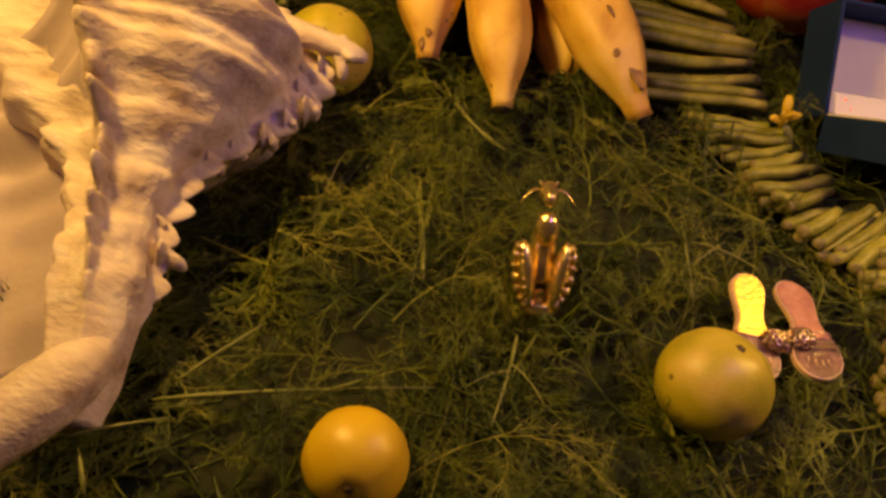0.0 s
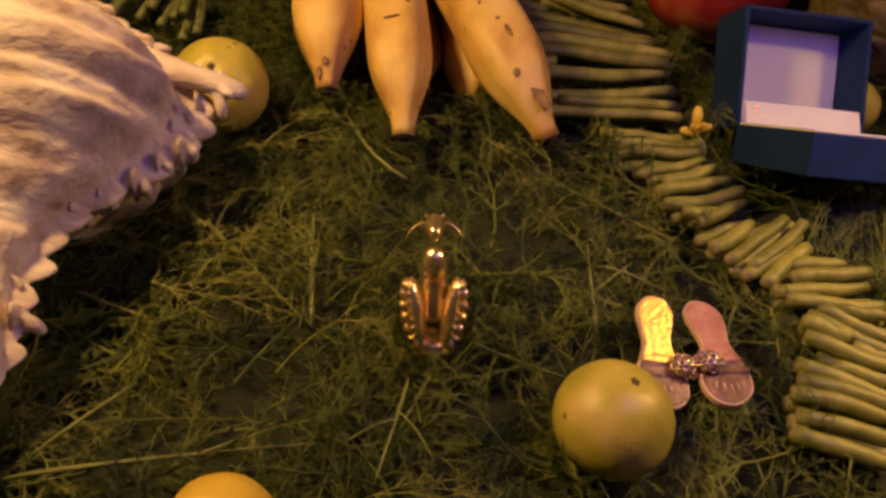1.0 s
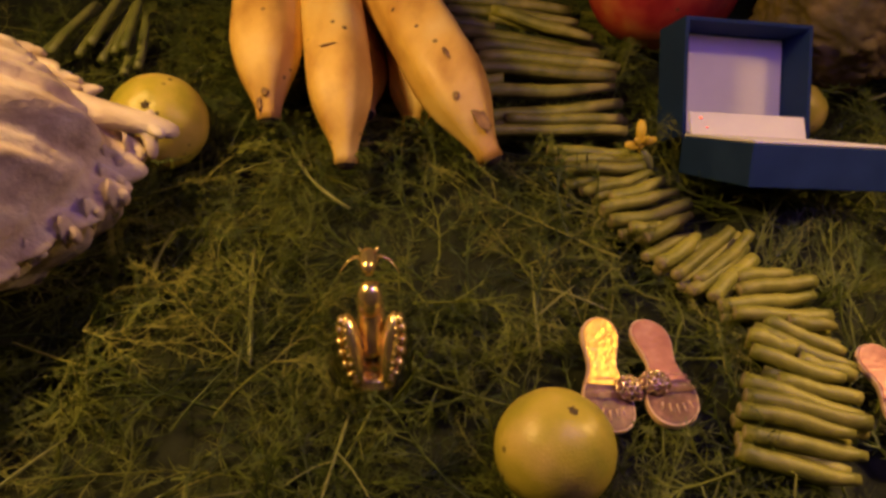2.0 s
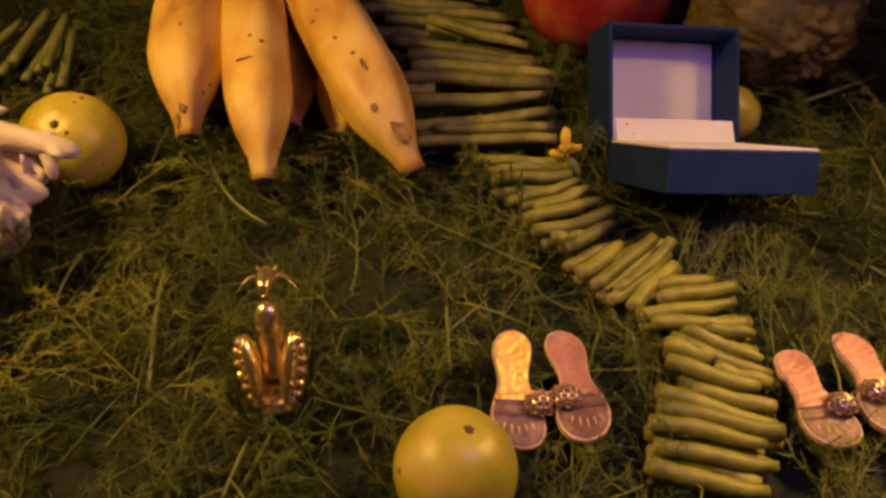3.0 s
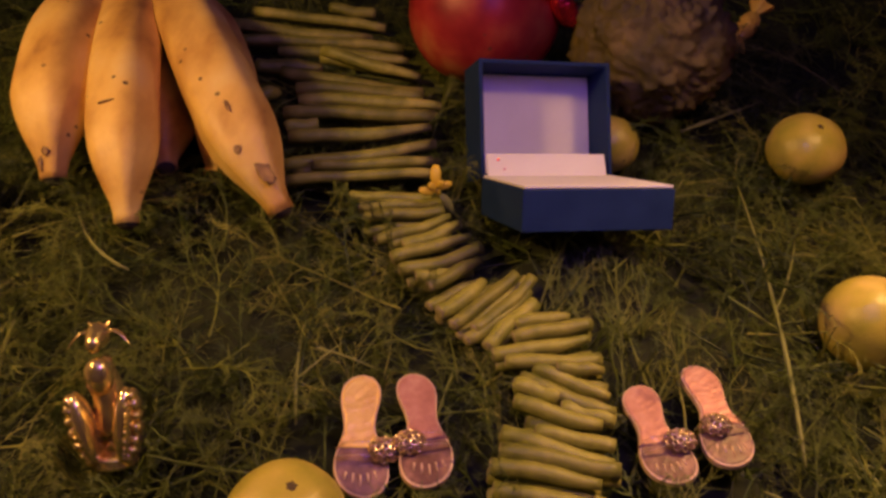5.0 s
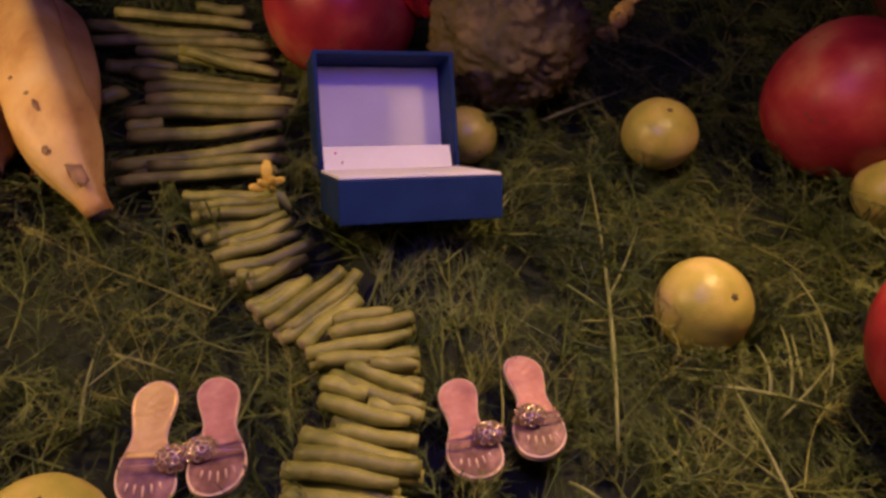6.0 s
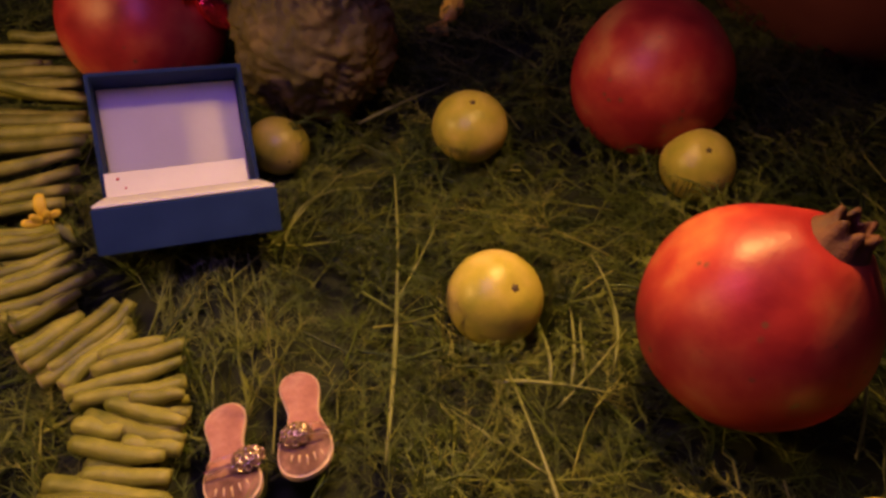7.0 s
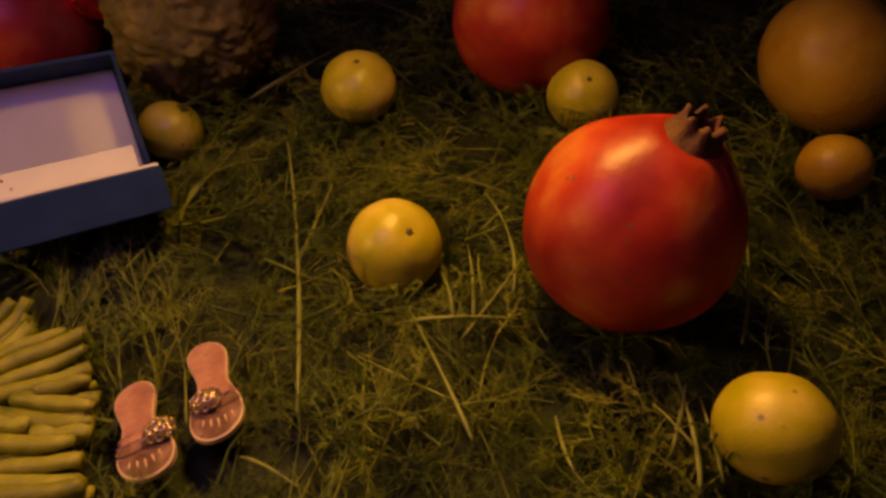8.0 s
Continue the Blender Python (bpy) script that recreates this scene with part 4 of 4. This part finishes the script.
STALKS_LOOSE = (
    (((-0.240, -0.164, 0.005), (-0.226, -0.158, 0.009), (-0.208, -0.148, 0.007)), 0.0009, ()),
    (((-0.221, -0.178, 0.005), (-0.224, -0.172, 0.009), (-0.230, -0.165, 0.007)), 0.0010, ()),
    (((0.129, 0.057, 0.005), (0.134, 0.078, 0.009), (0.157, 0.118, 0.007)), 0.0009, ()),
    (((-0.031, -0.013, 0.005), (-0.019, -0.018, 0.009), (-0.001, -0.024, 0.007)), 0.0008, ()),
    (((0.232, -0.041, 0.005), (0.254, -0.024, 0.009), (0.272, -0.006, 0.007)), 0.0008, ()),
    (((0.169, 0.171, 0.005), (0.199, 0.186, 0.009), (0.233, 0.210, 0.007)), 0.0014, ()),
    (((-0.140, -0.065, 0.005), (-0.145, -0.043, 0.009), (-0.154, -0.015, 0.007)), 0.0011, ()),
)

for points, r, forks in STALKS_EAST + STALKS_SOUTH + STALKS_WEST + STALKS_LOOSE:
    stalk(points, r, forks)


# ---- the dill: many feathery fronds, one mass ----
def frond(rng, size, fine):
    """Segments of one feathery frond: starts, ends, radii. Fine ones have long stems and thread-like leaves."""
    seg = []
    nodes_on = (7, 4, 2) if fine else (5, 3, 1)
    thin = 0.72 if fine else 1.0

    def grow(p, d, length, r, depth):
        n = nodes_on[depth]
        bend = rng.normal(0, (0.10, 0.20, 0.40)[depth], 3)
        for i in range(n):
            d = d + bend + rng.normal(0, (0.05, 0.08, 0.0)[depth], 3)
            d /= np.linalg.norm(d)
            q = p + d * length / n
            last = depth == 2 and i == n - 1
            seg.append((p, q, r, r * (0.40 if last else 0.86)))
            if depth < 2 and not (depth == 0 and i < (2 if fine else 1)):
                for k in range(2 + 2 * depth):
                    across = np.cross(d, (0, 0, 1.0)) * (-1) ** k
                    e = d * rng.uniform(0.6, 1.2) + across * rng.uniform(0.35, 0.8) + rng.normal(0, 0.20, 3)
                    reach = (rng.uniform(0.24, 0.42) * (1.15 - 0.10 * i), rng.uniform(0.22, 0.42))[depth]
                    grow(q, e / np.linalg.norm(e), length * reach, r * (0.72, 0.74)[depth], depth + 1)
            p, r = q, r * (0.86 if depth < 2 else 0.8)

    grow(np.zeros(3), np.array([0.0, 1.0, 0.10]), size, 0.00062 if fine else 0.00072, 0)
    return [(a, b, c * (thin if c < 0.0005 else 1.0), e * (thin if c < 0.0005 else 1.0)) for a, b, c, e in seg]


def flow(x, y):
    """The way the herbs were laid down: a heading that changes slowly over the bed."""
    return 2.6 * noise.noise(Vector((x * 7 + 3, y * 7, 0.4))) + 1.5 * noise.noise(Vector((x * 17, y * 17, 4.0)))


def dill(name, label, mat, count, seed, thick, low_z, high_z, size, fine, loose):
    rng = np.random.default_rng(seed)
    sets = []
    for k in range(12):
        s = frond(rng, size, fine)
        sets.append((np.array([a for a, *_ in s]), np.array([b for _, b, *_ in s]), np.array([c for *_, c, _ in s]), np.array([e for *_, e in s])))
    xy = np.stack([rng.uniform(-0.34, 0.57, count), rng.uniform(-0.20, 0.37, count)], 1)
    starts, ends, r0, r1, tones = [], [], [], [], []
    for x, y in xy:
        a, b, p, q = sets[rng.integers(len(sets))]
        yaw = flow(x, y) + rng.normal(0, loose)
        tilt, roll, k = rng.normal(0.05, 0.16), rng.normal(0, 0.4), rng.uniform(0.55, 1.25)
        m = np.array(Euler((tilt, roll, yaw), "XYZ").to_matrix()) * k
        base = np.array((x, y, rng.uniform(low_z, high_z)))
        starts.append(a @ m.T + base), ends.append(b @ m.T + base), r0.append(p * k), r1.append(q * k)
        tones.append(np.full(len(a), np.clip(rng.normal(0, 0.45), -0.7, 0.9)))
    A, B, R0, R1 = np.concatenate(starts), np.concatenate(ends), np.concatenate(r0) * thick, np.concatenate(r1) * thick
    tones = np.concatenate(tones)

    def settle(P):
        x, y = P[:, 0], P[:, 1]
        h = 0.024 * np.exp(-(((x - 0.094) / 0.034) ** 2 + ((y - 0.052) / 0.022) ** 2)) + 0.004 * np.sin(9 * x + 1) * np.cos(11 * y)
        z = np.clip(P[:, 2], -0.011, 0.020)
        low = np.full(len(P), 1.0)
        for cx, cy, ax, ay, turn, top in PRESSED:
            c, s = math.cos(math.radians(turn)), math.sin(math.radians(turn))
            u, v = (x - cx) * c + (y - cy) * s, -(x - cx) * s + (y - cy) * c
            low = np.where((np.abs(u / ax) ** 3 + np.abs(v / ay) ** 3) < 1, np.minimum(low, top), low)
        return np.stack([x, y, np.minimum(z, low) + h], 1)

    A, B = settle(A), settle(B)
    D = B - A
    D /= np.maximum(np.linalg.norm(D, axis=1, keepdims=True), 1e-9)
    U = np.cross(D, rng.normal(0, 1, D.shape))
    U /= np.maximum(np.linalg.norm(U, axis=1, keepdims=True), 1e-9)
    W = np.cross(D, U)
    verts = []
    for P, R in ((A, R0), (B, R1)):
        for k in range(3):
            c, s = math.cos(2.0944 * k), math.sin(2.0944 * k)
            verts.append(P + (U * c + W * s) * R[:, None])
    V = np.stack(verts, 1).reshape(-1, 3)
    n = len(A)
    quad = np.array([[0, 1, 4, 3], [1, 2, 5, 4], [2, 0, 3, 5]])
    F = (np.arange(n)[:, None, None] * 6 + quad[None]).reshape(-1)
    me = bpy.data.meshes.new(name)
    me.vertices.add(len(V)), me.loops.add(len(F)), me.polygons.add(len(F) // 4)
    me.vertices.foreach_set("co", V.astype(np.float32).ravel())
    me.loops.foreach_set("vertex_index", F.astype(np.int32))
    me.polygons.foreach_set("loop_start", np.arange(0, len(F), 4, dtype=np.int32))
    me.update(calc_edges=True)
    me.attributes.new("tone", "FLOAT", "FACE").data.foreach_set("value", np.repeat(tones, 3).astype(np.float32))
    me.materials.append(mat)
    tagged(new(name, me), label, "dill", kind="stuff")


# where things press the herbs down: centre, half sizes, turn, height left
PRESSED = [(0.100, 0.030, 0.046, 0.020, 12, -0.006), (-0.026, -0.090, 0.0205, 0.0205, 0, -0.004), (0.219, 0.012, 0.0245, 0.0270, 0, -0.008), (0.230, 0.140, 0.021, 0.021, 0, -0.001),
           (0.306, -0.033, 0.040, 0.040, 0, 0.0), (0.334, 0.149, 0.036, 0.036, 0, 0.002), (-0.144, -0.149, 0.014, 0.014, 0, 0.0),
           (-0.006, -0.050, 0.013, 0.027, 7, 0.001), (0.018, -0.046, 0.013, 0.027, 9, 0.001), (0.108, -0.044, 0.013, 0.026, 10, 0.001), (0.1355, -0.034, 0.013, 0.027, 4, 0.001),
           (0.072, -0.040, 0.026, 0.046, 3, 0.0), (0.062, 0.002, 0.030, 0.020, 0, 0.0), (0.042, 0.018, 0.030, 0.020, 45, 0.0), (0.020, 0.050, 0.022, 0.024, 0, 0.0), (0.005, 0.088, 0.030, 0.018, 0, 0.0),
           (-0.030, 0.130, 0.055, 0.045, 5, 0.0), (-0.050, 0.230, 0.075, 0.085, 0, 0.0), (-0.0935, -0.062, 0.014, 0.016, 0, -0.001),
           (-0.135, 0.170, 0.062, 0.085, 0, 0.001), (-0.250, -0.060, 0.045, 0.120, 12, -0.002), (0.085, 0.080, 0.042, 0.040, 12, 0.0), (0.090, 0.125, 0.046, 0.034, 12, -0.012), (0.319, -0.115, 0.020, 0.020, 0, -0.002), (0.347, 0.097, 0.019, 0.019, 0, -0.001), (-0.220, 0.063, 0.022, 0.022, 0, 0.0)]
dill("dill", "bed of feathery fresh green dill fronds", DILL, 2500, 7, 1.05, -0.011, 0.003, 0.050, False, 1.0)
dill("dill_sprigs", "paler dill sprigs laid over the bed", SPRIG, 540, 11, 1.0, -0.003, 0.008, 0.072, True, 0.6)
